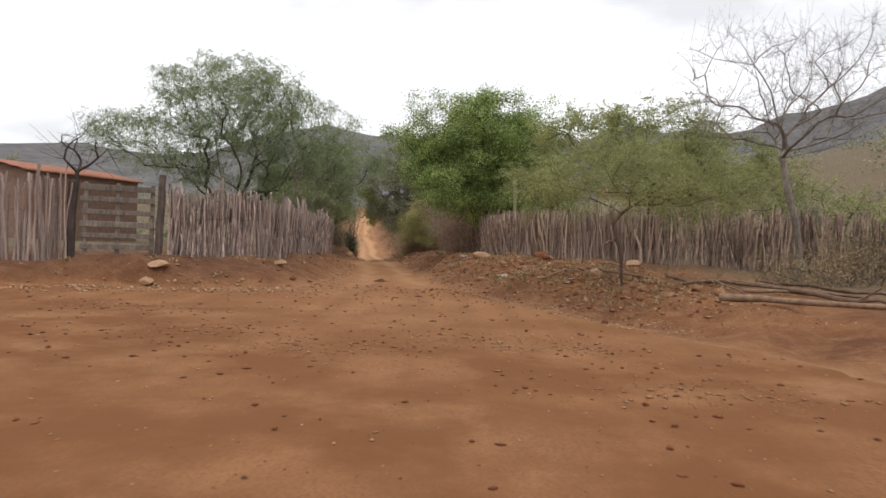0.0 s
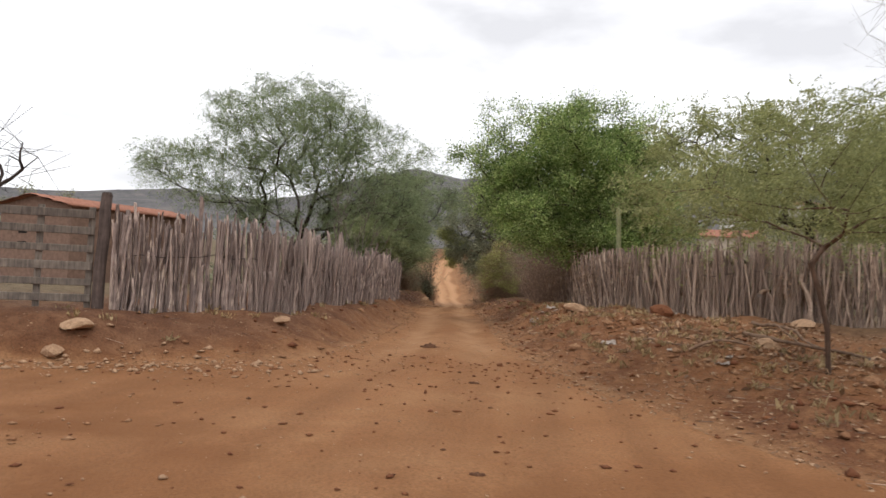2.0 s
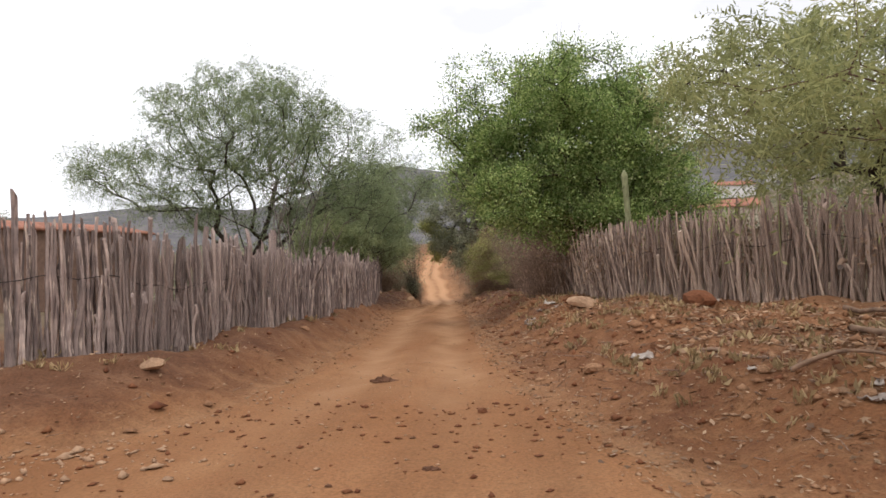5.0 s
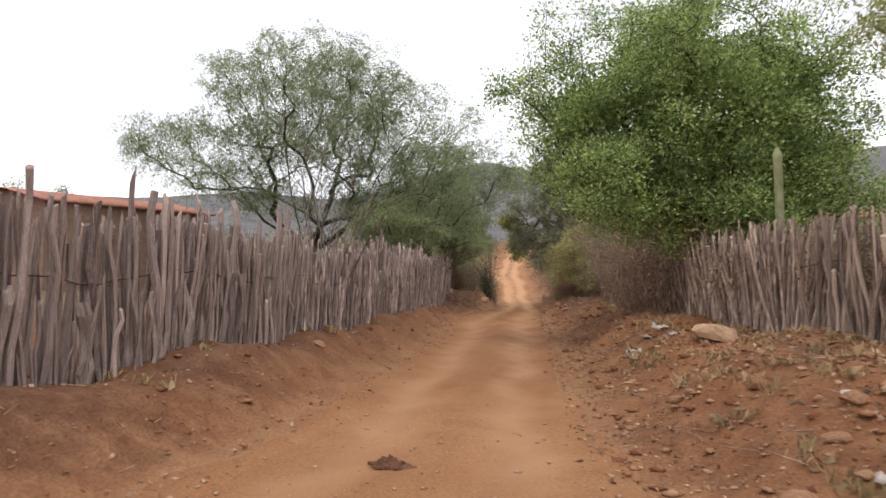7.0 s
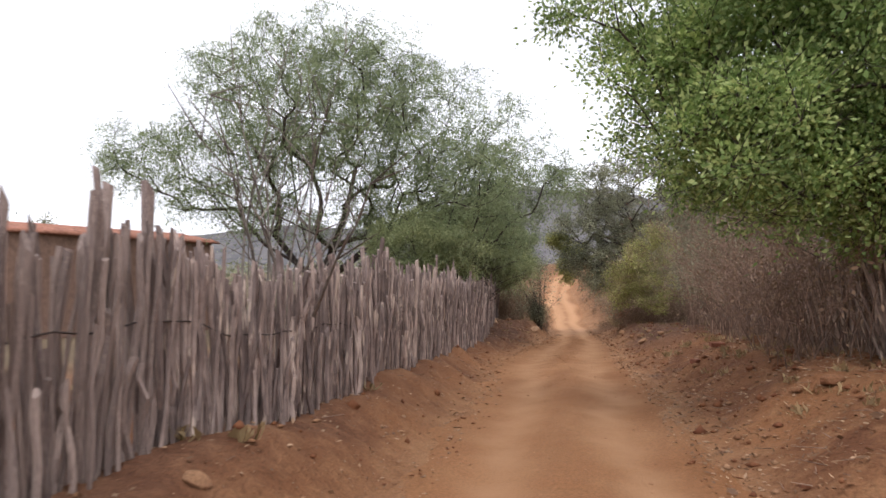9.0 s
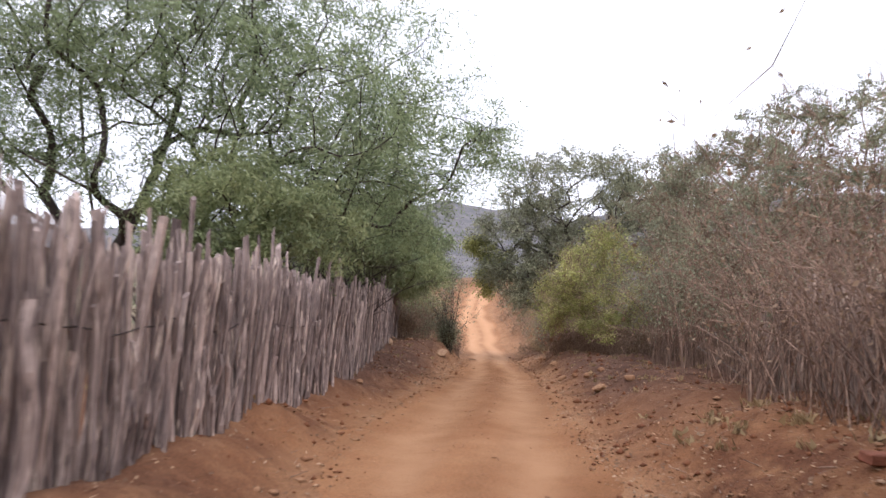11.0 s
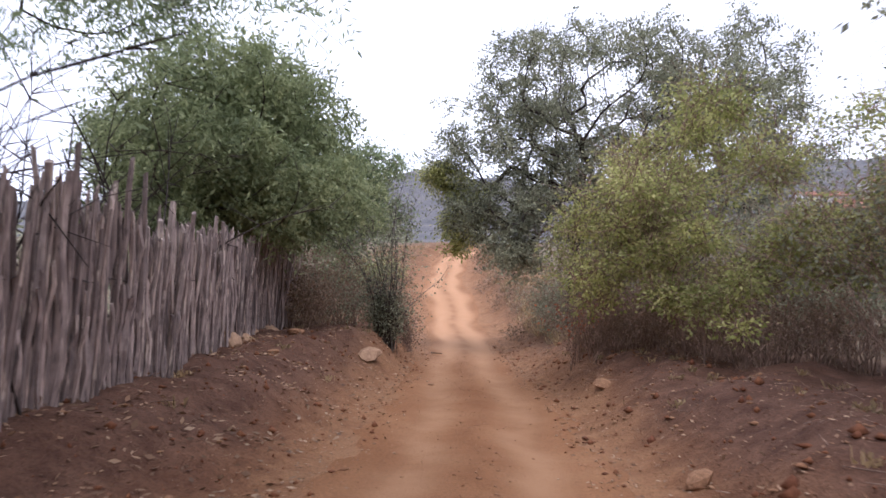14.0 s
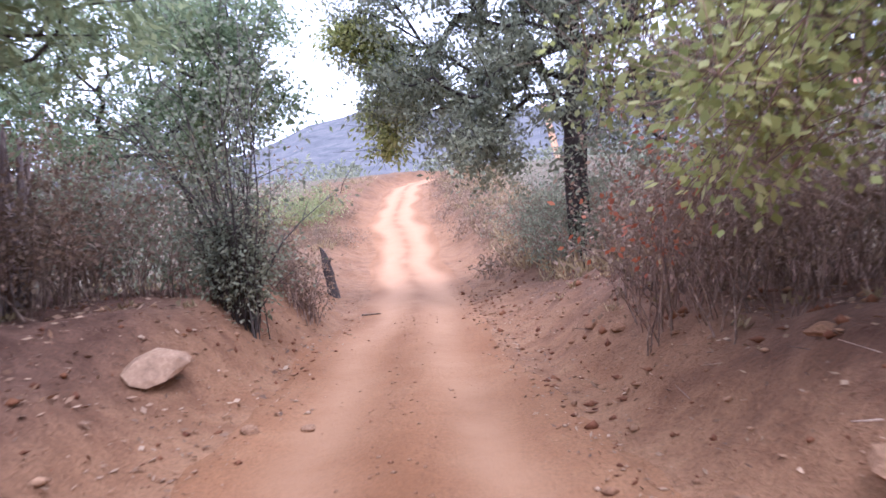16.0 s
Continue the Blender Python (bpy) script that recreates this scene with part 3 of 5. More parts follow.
def build_ground():
    ry = rows_y
    l, r = edge_l(ry), edge_r(ry)
    k = np.linspace(0, 1, NROAD + 1)
    ragged_l = l + 0.16 * np.sin(2.1 * ry) * np.sin(0.73 * ry + 1) + 0.06 * np.sin(6.7 * ry)
    ragged_r = r + 0.18 * np.sin(1.8 * ry + 2) * np.sin(0.61 * ry) + 0.06 * np.sin(7.4 * ry)
    far = 1 - smooth((ry - 46) / 14)
    drift = (1 - far) * (1 - smooth((ry - 118) / 20))
    ragged_l = l + (ragged_l - l) * far + drift * (0.2 * np.sin(0.41 * ry) + 0.06 * np.sin(1.13 * ry + 1))
    ragged_r = r + (ragged_r - r) * far + drift * (0.2 * np.sin(0.37 * ry + 2) + 0.06 * np.sin(0.97 * ry))
    X = ragged_l[:, None] + (ragged_r - ragged_l)[:, None] * k[None]
    Y = np.repeat(ry[:, None], NROAD + 1, 1)

    def sheet(name, X, Y, mat):
        Z = land(X, Y)
        h, w = X.shape
        v = np.stack([X, Y, Z], 2).reshape(-1, 3)
        i = (np.arange(h - 1)[:, None] * w + np.arange(w - 1)[None]).ravel()
        f = np.stack([i, i + 1, i + w + 1, i + w], 1)
        return v, f

    v, f = sheet("road", X, Y, M_road)
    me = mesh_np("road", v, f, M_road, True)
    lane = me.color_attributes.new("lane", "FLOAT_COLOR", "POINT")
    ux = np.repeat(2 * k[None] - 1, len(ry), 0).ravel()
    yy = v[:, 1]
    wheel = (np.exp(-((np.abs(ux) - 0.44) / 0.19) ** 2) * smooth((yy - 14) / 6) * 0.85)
    # darker middle strip; near soil and left apron also dimmed for windscreen vignetting
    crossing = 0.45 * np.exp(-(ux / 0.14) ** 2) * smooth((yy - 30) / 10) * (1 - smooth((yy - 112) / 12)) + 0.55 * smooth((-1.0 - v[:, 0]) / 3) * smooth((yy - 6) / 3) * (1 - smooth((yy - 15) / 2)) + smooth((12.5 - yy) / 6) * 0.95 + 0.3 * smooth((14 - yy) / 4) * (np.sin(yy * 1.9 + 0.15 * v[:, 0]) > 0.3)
    # blue channel: sunlit paleness painted on the far lane, fading towards its edges
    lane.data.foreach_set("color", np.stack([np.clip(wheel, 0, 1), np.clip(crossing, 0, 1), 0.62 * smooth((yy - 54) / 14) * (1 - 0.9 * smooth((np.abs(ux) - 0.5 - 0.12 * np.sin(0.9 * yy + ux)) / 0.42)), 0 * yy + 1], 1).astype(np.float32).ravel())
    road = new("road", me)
    tagged(road, "rutted orange dirt road with loose pebbles", "road", kind="structure")
    outs = np.concatenate([np.arange(0, 3.0, 0.12), np.arange(3.0, 9, 0.4), 9 * np.geomspace(1, 110, 40)])
    VL, FL = sheet("l", ragged_l[:, None] - outs[None, ::-1], np.repeat(ry[:, None], len(outs), 1), None)
    VR, FR = sheet("r", ragged_r[:, None] + outs[None], np.repeat(ry[:, None], len(outs), 1), None)
    v = np.concatenate([VL, VR])
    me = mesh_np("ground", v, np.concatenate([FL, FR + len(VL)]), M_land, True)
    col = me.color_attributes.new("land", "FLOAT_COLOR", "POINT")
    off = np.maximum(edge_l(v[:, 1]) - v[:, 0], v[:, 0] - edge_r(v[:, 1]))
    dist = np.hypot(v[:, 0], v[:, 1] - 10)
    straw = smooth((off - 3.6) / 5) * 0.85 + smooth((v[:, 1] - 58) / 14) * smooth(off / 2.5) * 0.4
    # blue: shaded litter on the sunken lane's banks, weaker on the near left bank
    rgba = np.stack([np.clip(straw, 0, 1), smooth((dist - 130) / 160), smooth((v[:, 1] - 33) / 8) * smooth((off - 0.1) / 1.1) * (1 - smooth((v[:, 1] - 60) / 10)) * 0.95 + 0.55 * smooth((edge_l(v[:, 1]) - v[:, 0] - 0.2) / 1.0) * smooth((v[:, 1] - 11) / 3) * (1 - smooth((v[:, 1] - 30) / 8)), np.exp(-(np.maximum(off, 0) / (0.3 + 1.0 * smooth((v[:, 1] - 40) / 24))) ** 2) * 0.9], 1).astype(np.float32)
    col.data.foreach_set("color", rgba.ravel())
    tagged(new("ground", me), "red dusty verges and dry scrubland rising to far hills", "ground", kind="structure")


build_ground()


# ---------------------------------------------------------------- stick fences
def stick_mesh(seed, material):
    """A crooked, knobbly, blunt-topped pole, 1 m tall."""
    rng = np.random.default_rng(seed)
    zs = np.array([0, 0.22, 0.45, 0.66, 0.86, 1.0])
    cx, cy = np.cumsum(rng.normal(size=6) * 0.02), np.cumsum(rng.normal(size=6) * 0.02)
    rad = 0.5 * np.array([1.05, 0.98, 0.95, 0.93, 0.92, 0.84]) * rng.uniform(0.8, 1.2, 6)
    k = 5
    ang = np.arange(k) * 2 * np.pi / k + rng.uniform(0, 6)
    bm = bmesh.new()
    rings = []
    for z, a, b, r in zip(zs, cx, cy, rad):
        tilt = rng.normal() * 0.02 if z == 1.0 else 0
        rings.append([bm.verts.new((a * 18 + r * rng.uniform(0.75, 1.2) * math.cos(q), b * 18 + r * rng.uniform(0.75, 1.2) * math.sin(q), z + tilt * math.cos(q + 1))) for q in ang])
    for lo, hi in zip(rings, rings[1:]):
        for i in range(k):
            bm.faces.new((lo[i], lo[(i + 1) % k], hi[(i + 1) % k], hi[i]))
    bm.faces.new(rings[-1])
    me = bpy.data.meshes.new("stick")
    bm.to_mesh(me)
    bm.free()
    me.materials.append(material)
    return me


STICKS = {m: [stick_mesh(s, m) for s in range(18)] for m in (M_stick, M_brown_stick)}
STICK_V = [np.array([v.co[:] for v in me.vertices]) for me in STICKS[M_stick]]
STICK_F = [[list(p.vertices) for p in me.polygons] for me in STICKS[M_stick]]


def along(line, gap, rng):
    """Points and headings along a line of corners, about gap apart."""
    line = np.array(line, float)
    seg = np.linalg.norm(np.diff(line, axis=0), axis=1)
    s_at = np.concatenate([[0], np.cumsum(seg)])
    s = np.cumsum(rng.uniform(0.55, 1.45, int(s_at[-1] / gap * 1.2)) * gap)
    s = s[s < s_at[-1]]
    x, y = np.interp(s, s_at, line[:, 0]), np.interp(s, s_at, line[:, 1])
    i = np.clip(np.searchsorted(s_at, s) - 1, 0, len(seg) - 1)
    head = np.arctan2(*(np.diff(line, axis=0)[i].T[::-1]))
    return x, y, head


def stick_fence(name, line, height, gap, seed, label, near=None, lean=0.05, ragged=0.12, limit=300, tall=0.05, group="stick fences", front=1, wood=M_stick):
    """Upright sticks set side by side with a rail behind. The nearest ones are pieces, the rest one joined part."""
    rng = np.random.default_rng(seed)
    x, y, head = along(line, gap, rng)
    o = np.array([line[0][0], line[0][1], lz(*line[0])])
    ob = thing(name, o, label, "fence", group)
    bulk_v, bulk_f, n = [], [], 0
    single = 0
    for i in range(len(x)):
        px, py = x[i] + rng.normal() * 0.035, y[i] + rng.normal() * 0.035
        lone = rng.random() < tall
        h = height(y[i]) * (1 + float(np.clip(rng.normal(), -2, 1.4)) * ragged * 0.6) + (rng.uniform(0.1, 0.38) if lone else 0)
        dia = rng.uniform(0.026, 0.05) * (1.7 if lone else 1.45 if rng.random() < 0.14 else 1)
        if rng.random() < 0.24:
            h *= rng.uniform(0.35, 0.75)
            px, py = px + front * math.sin(head[i]) * 0.05, py - front * math.cos(head[i]) * 0.05
        m = Matrix.Translation((px - o[0], py - o[1], lz(px, py) - o[2] - 0.08)) @ Euler((rng.normal() * lean, rng.normal() * lean, rng.uniform(0, 6.28))).to_matrix().to_4x4() @ Matrix.Diagonal((dia, dia, h + 0.08, 1))
        k = int(rng.integers(len(STICKS[wood])))
        if near and near(x[i], y[i]) and single < limit:
            s = new("stick", STICKS[wood][k])
            s.parent = ob
            s.matrix_basis = m
            single += 1
        else:
            a = np.array(m)
            v = STICK_V[k] @ a[:3, :3].T + a[:3, 3]
            bulk_v.append(v)
            bulk_f += [[q + n for q in f] for f in STICK_F[k]]
            n += len(v)
    if bulk_v:
        me = bpy.data.meshes.new("fence_infill")
        me.from_pydata(np.concatenate(bulk_v).tolist(), [], bulk_f)
        me.materials.append(wood)
        tagged(part_of("fence_infill", me, ob), kind="stuff")
    for lift in (0.62,):
        pts = np.array([[px, py, lz(px, py) + height(py) * lift] for px, py in zip(x[::12], y[::12])]) - o
        if len(pts) > 1:
            side = np.stack([-np.sin(head[::12]), np.cos(head[::12]), np.zeros(len(pts))], 1) * -0.05
            v, f = tube_path(pts + side, np.full(len(pts), 0.006), 5)
            part_of("rail", mesh_np("rail", v, f, M_post, True), ob)
    return ob


LEFT_LINE = [(-5.85, 15.45), (-5.1, 16.4), (-4.45, 17.5), (-4.3, 19), (-4.3, 21), (-4.45, 25), (-5.0, 29), (-5.75, 34), (-6.6, 40), (-7.8, 46), (-9.1, 52), (-9.6, 55), (-9.9, 56.2)]
RIGHT_LINE = [(0.55, 38), (1.0, 32), (1.45, 27.5), (2.2, 24), (3.3, 22), (4.8, 20.8), (7, 19.8), (10, 18), (14, 15.5), (19, 13)]
GATE_LINE = [(-7.5, 14.65), (-9, 14.2), (-11, 13.7), (-14, 13.0), (-20, 11.6)]
h_left = lerp_table((15, 1.4), (17.5, 1.42), (19, 1.26), (20.4, 1.2), (21.5, 1.32), (22.5, 1.3), (23.2, 1.22), (24.5, 1.18), (26.5, 1.24), (28, 1.4), (30, 1.4), (33, 1.43), (37, 1.52), (39, 1.45), (44, 1.55), (49, 1.52), (53, 1.6), (55, 1.8), (57, 1.75))
h_right = lerp_table((13, 1.5), (18, 1.5), (21, 1.45), (26, 1.4), (38, 1.3))
h_gate = lerp_table((10, 1.6), (16, 1.62))
stick_fence("stick_fence", LEFT_LINE, h_left, 0.0172, 11, "weathered grey stick fence of close uprights on a red bank", lambda x, y: 17.4 < y < 27, tall=0.07, ragged=0.12, lean=0.045)
stick_fence("stick_fence", RIGHT_LINE, h_right, 0.0178, 12, "weathered stick fence leaning behind a littered red bank", lambda x, y: 2.3 < x < 8, lean=0.1, ragged=0.14, tall=0.02, wood=M_brown_stick)
stick_fence("stick_fence", GATE_LINE, h_gate, 0.026, 13, "tall dark stick fence beside a wooden gate", lambda x, y: x > -14, lean=0.035, ragged=0.08, tall=0.05)


# ---------------------------------------------------------------- trees and bushes
def on(x, y, lift=0.0):
    return (x, y, lz(x, y) + lift)


tree("mesquite_tree", on(-11.9, 40), [on(-11.9, 40, -0.1), (-11.85, 40, 0.7), (-11.95, 40.05, 1.3), (-12.0, 40.1, 1.8)],
     [(-12.2, 40.5, 7.9, 4.6, 4.8, 3.0), (-8.3, 41.3, 6.5, 3.2, 3.8, 2.5), (-16.6, 40, 5.9, 3.0, 3.4, 1.9), (-18.5, 40, 6.3, 1.9, 2.4, 1.2), (-15.4, 40.2, 8.8, 2.0, 2.4, 1.2), (-5.7, 43.2, 5.2, 1.9, 2.4, 1.6), (-5.0, 44.0, 5.2, 1.4, 1.4, 0.6), (-8.6, 40.4, 4.7, 2.7, 2.8, 1.5),
      (-14.5, 39.5, 4.9, 2.4, 2.6, 1.3), (-6.9, 38.6, 4.7, 2.2, 2.4, 1.4), (-9.3, 42.3, 3.9, 2.0, 2.2, 1.3), (-8.0, 44.6, 5.9, 1.9, 1.8, 0.9), (-10.6, 39.2, 3.7, 1.7, 1.8, 1.0), (-13.3, 39.0, 3.9, 1.5, 1.7, 0.8), (-8.6, 39.4, 3.0, 1.8, 2.0, 0.8), (-10.6, 38.8, 6.4, 2.4, 2.0, 1.8), (-6.6, 41.4, 3.4, 1.6, 2.0, 0.9), (-7.8, 46.3, 4.5, 1.6, 1.3, 0.8), (-12.0, 40.4, 9.0, 2.6, 2.8, 1.5), (-10.2, 40.6, 8.2, 2.2, 2.4, 1.4), (-12.4, 39.2, 6.6, 2.2, 2.2, 1.4), (-7.4, 48.0, 4.8, 1.6, 1.3, 0.6), (-9.0, 48.4, 4.6, 1.5, 1.1, 0.45), (-9.4, 48.0, 4.9, 1.6, 1.3, 0.7), (-10.2, 48.6, 4.4, 1.5, 1.3, 0.7)], 1450, 8,
     (0.112, 0.03), 0.6, M_bark, M_leaf_feather, "broad mesquite tree with feathery grey-green drooping foliage", 121, thick=0.0052, droop=0.6, shell=0.4, frond=9, min_r=0.005, twigs=3,
     limbs=[[(-12.7, 40, 2.3), (-13.6, 40, 3.4), (-14.9, 40, 4.5), (-16.6, 40, 5.2)], [(-12.4, 40.2, 2.6), (-12.9, 40.3, 4.2), (-13.2, 40.4, 5.8), (-13.4, 40.5, 7.4)],
            [(-11.7, 40.2, 2.5), (-11.2, 40.4, 4.0), (-10.9, 40.6, 5.6), (-10.6, 40.8, 7.2)], [(-11.2, 40.4, 2.3), (-10.2, 40.8, 3.2), (-8.8, 41.3, 4.3), (-7.4, 42.2, 5.0)], [(-12.5, 39.8, 2.3), (-13.6, 39.4, 3.0), (-14.6, 39.2, 4.2)], [(-11.4, 40.8, 2.6), (-10.4, 42.6, 4.1), (-9.2, 45.0, 5.0), (-7.9, 47.2, 5.0), (-6.7, 48.8, 4.6)]])
SHOOTS = [(x, 28 + 0.2 * math.sin(5 * x), z, 0.2, 0.2, h) for x, z, h in ((-2.3, 5.1, 0.6), (-1.95, 5.5, 0.7), (-1.5, 5.9, 0.85), (-0.95, 5.7, 0.8), (-0.5, 6.1, 0.8), (0.1, 6.2, 0.8), (0.6, 6.5, 0.6), (1.2, 6.6, 0.6), (1.9, 6.7, 0.55), (2.5, 6.5, 0.5), (3.1, 6.3, 0.5), (3.7, 5.9, 0.5), (4.2, 5.5, 0.5))]
tree("broadleaf_tree", on(1.5, 28.2), [on(1.5, 28.2, -0.1), (1.45, 28.2, 1.0), (1.4, 28.1, 1.8), (1.5, 28.1, 2.4)],
     lumpy([(1.3, 28.2, 4.4, 2.4, 2.4, 2.0), (-1.0, 28, 4.8, 1.05, 1.3, 1.0), (-0.9, 27.9, 3.5, 1.05, 1.3, 0.7), (-0.3, 28.1, 4.3, 1.3, 1.4, 1.3), (3.2, 28, 4.4, 1.3, 1.7, 1.6), (0.3, 27.6, 2.8, 1.9, 1.9, 0.7), (2.7, 28.2, 2.7, 1.5, 1.7, 0.9), (1.5, 28.2, 5.6, 1.6, 1.7, 0.9)], 10, 0.42, 3, 0.95) + SHOOTS + [(1.5, 28.2, 3.9, 1.7, 1.8, 1.4), (2.3, 28.2, 3.1, 1.5, 1.6, 1.0), (0.3, 28.0, 3.3, 1.4, 1.5, 0.9), (3.4, 28.6, 3.2, 1.6, 1.7, 1.1), (2.6, 29.6, 2.5, 1.6, 1.2, 0.7), (3.9, 29.0, 2.3, 1.4, 1.4, 0.7), (2.2, 27.4, 2.3, 1.2, 1.0, 0.5), (0.5, 28.2, 2.25, 1.15, 1.1, 0.55), (1.6, 27.6, 2.15, 1.2, 1.0, 0.5), (0.4, 27.2, 3.0, 1.3, 0.9, 0.8)],
     1080, 112, (0.068, 0.038), 0.165, M_bark, M_leaf_bright,
     "leafy bright green broadleaf tree overhanging the stick fence", 22, thick=0.005, droop=-0.15, shell=0.4, flat=0.8, twigs=3,
     heart=[(1.4, 28.2, 4.3, 1.9, 1.9, 1.5), (3.1, 28.3, 4.0, 1.2, 1.5, 1.5), (2.4, 28.6, 2.7, 1.8, 1.5, 0.7), (-0.4, 28.0, 4.3, 1.0, 1.0, 0.9), (0.7, 28.1, 2.8, 1.3, 1.2, 0.8), (1.4, 28.6, 5.3, 1.3, 1.3, 0.7), (1.7, 28.0, 2.3, 1.4, 1.0, 0.5)])
tree("small_mesquite_tree", on(3.5, 14.2), [on(3.5, 14.2, -0.1), (3.47, 14.2, 0.8), (3.38, 14.22, 1.2), (3.3, 14.25, 1.5)],
     [(3.4, 14.3, 2.35, 1.9, 1.8, 0.75), (5.0, 14.7, 2.3, 1.4, 1.5, 0.65), (2.1, 14.5, 2.2, 0.9, 1.2, 0.5), (3.0, 14.2, 3.1, 0.15, 0.15, 0.4), (4.3, 14.2, 3.0, 0.2, 0.2, 0.4), (5.2, 14.3, 2.9, 0.25, 0.3, 0.4)], 240, 9, (0.06, 0.016), 0.32, M_brownbark, M_leaf_olive,
     "small young mesquite tree with thin forked trunk", 23, thick=0.0017, droop=0.35, min_r=0.0025, frond=8, step=0.3)
tree("mesquite_tree", on(6.6, 23.2), [on(6.6, 23.2, -0.1), (6.5, 23.2, 1.5), (6.4, 23.1, 2.1), (6.2, 23.0, 2.7)],
     [(6.2, 22.6, 4.2, 2.2, 2.2, 1.35), (4.4, 22.4, 4.2, 1.5, 1.6, 1.1), (3.3, 22.0, 4.3, 0.9, 1.0, 0.7), (8.2, 22.6, 3.7, 1.7, 1.8, 1.1), (6.2, 23, 3.2, 2.4, 2.0, 0.9), (9.6, 22.4, 3.0, 1.3, 1.5, 0.9)], 470, 7, (0.09, 0.03), 0.42, M_bark, M_leaf_olive,
     "feathery olive-green mesquite tree behind the stick fence", 24, thick=0.0048, droop=0.4, frond=10, min_r=0.004)
tree("bare_tree", on(8.5, 17.6), [on(8.5, 17.6, -0.1), (8.45, 17.6, 1.2), (8.3, 17.6, 1.9), (8.1, 17.6, 2.6), (7.95, 17.6, 3.3)],
     [(7.2, 17.6, 5.0, 2.2, 1.8, 1.3), (9.4, 17.4, 5.1, 2.0, 1.8, 1.5), (7.8, 17.4, 4.1, 2.3, 1.6, 0.8)], 400, 0, (0.1, 0.1), 0.2, M_palebark, M_leaf_dead,
     "leafless grey tree with spreading bare branches", 25, thick=0.0036, twigs=5, min_r=0.0035)

tree("mesquite_bush", on(-10.4, 54), [on(-10.4, 54, -0.1), (-10.4, 54, 0.4), (-10.4, 54, 1.0)],
     [(-10.2, 53.6, 3.5, 2.7, 2.9, 2.0), (-9.9, 53.2, 4.9, 1.5, 1.6, 0.8), (-9.0, 52.8, 2.7, 1.7, 2.0, 1.2), (-12.0, 54.4, 3.2, 1.8, 2.2, 1.6), (-8.7, 54.6, 2.7, 1.3, 1.5, 0.9), (-10.6, 53.0, 2.0, 2.4, 1.4, 0.8)], 520, 8, (0.11, 0.042), 0.42, M_bark, M_leaf_dense,
     "dense dark green mesquite bush hanging over the fence", 26, thick=0.005, droop=0.5, category="bush", frond=9, shell=0.4,
     heart=[(-10.2, 53.6, 3.5, 2.1, 2.2, 1.5), (-12.0, 54.4, 3.0, 1.3, 1.6, 1.1), (-9.2, 53.2, 2.6, 1.3, 1.4, 0.8), (-9.9, 53.3, 4.7, 1.0, 1.1, 0.6)])
tree("mesquite_bush", on(-7.6, 37.0), [on(-7.6, 37.0, -0.1), (-7.6, 37.0, 0.6), (-7.55, 37.0, 1.2)],
     [(-7.7, 36.9, 2.6, 1.2, 1.2, 0.95), (-6.7, 37.3, 2.5, 0.9, 1.2, 0.75), (-7.9, 36.6, 1.9, 1.0, 1.0, 0.6)], 170, 8, (0.10, 0.036), 0.36, M_bark, M_leaf_dense,
     "fresh green mesquite bush behind the stick fence", 51, thick=0.005, droop=0.5, category="bush", frond=9, shell=0.4)
tree("dusty_tree", on(-3.2, 64), [on(-3.2, 64, -0.1), (-3.2, 64, 1.2), (-3.1, 64, 2.6), (-2.9, 64.1, 3.8)],
     lumpy([(-2.4, 65, 7.3, 4.0, 4.0, 2.6), (-5.8, 64.6, 5.2, 1.9, 2.2, 1.9), (-4.4, 64.4, 7.8, 2.2, 2.2, 1.4), (1.6, 64, 5.6, 3.0, 3.0, 2.6), (-2.5, 64.0, 3.4, 3.0, 2.2, 1.4), (0.5, 65.5, 2.6, 3.5, 2.5, 1.8), (-4.6, 63.6, 2.7, 1.6, 1.2, 1.1), (1.2, 65, 7.8, 3.4, 3.4, 2.2), (-3.6, 63.4, 2.0, 2.0, 0.9, 0.9), (-6.1, 63.6, 2.9, 1.0, 0.9, 0.9), (-4.9, 63.2, 2.1, 1.2, 0.8, 0.8), (-5.2, 64.2, 3.9, 1.6, 1.2, 0.9), (-6.6, 64.6, 5.0, 1.2, 1.2, 1.2), (-5.4, 64.4, 6.6, 1.4, 1.6, 1.3), (-4.0, 63.6, 5.6, 1.7, 1.3, 1.3), (-2.6, 63.5, 4.9, 1.6, 1.2, 1.2)], 9, 0.8, 4, 0.95), 1350, 7, (0.125, 0.062), 0.46, M_bark, M_leaf_dusk,
     "tall dusty dark green tree leaning over the lane", 27, thick=0.0062, droop=0.45, shell=0.2, frond=6, twigs=3)
tree("dusty_tree", on(-13.5, 63.5), [on(-13.5, 63.5, -0.1), (-13.5, 63.5, 1.2), (-13.5, 63.5, 2.4)],
     lumpy([(-13.8, 64, 5.0, 4.0, 4.0, 3.0), (-10.6, 62.5, 3.4, 2.0, 2.0, 2.2), (-13, 62.5, 2.6, 3.2, 2.4, 1.8), (-9.8, 62, 3.9, 1.3, 1.5, 1.4)], 7, 0.7, 5, 0.9), 540, 8, (0.12, 0.06), 0.44, M_bark, M_leaf_feather,
     "dusty green tree behind the end of the fence", 28, thick=0.0065, droop=0.45, shell=0.2, frond=6, twigs=3)
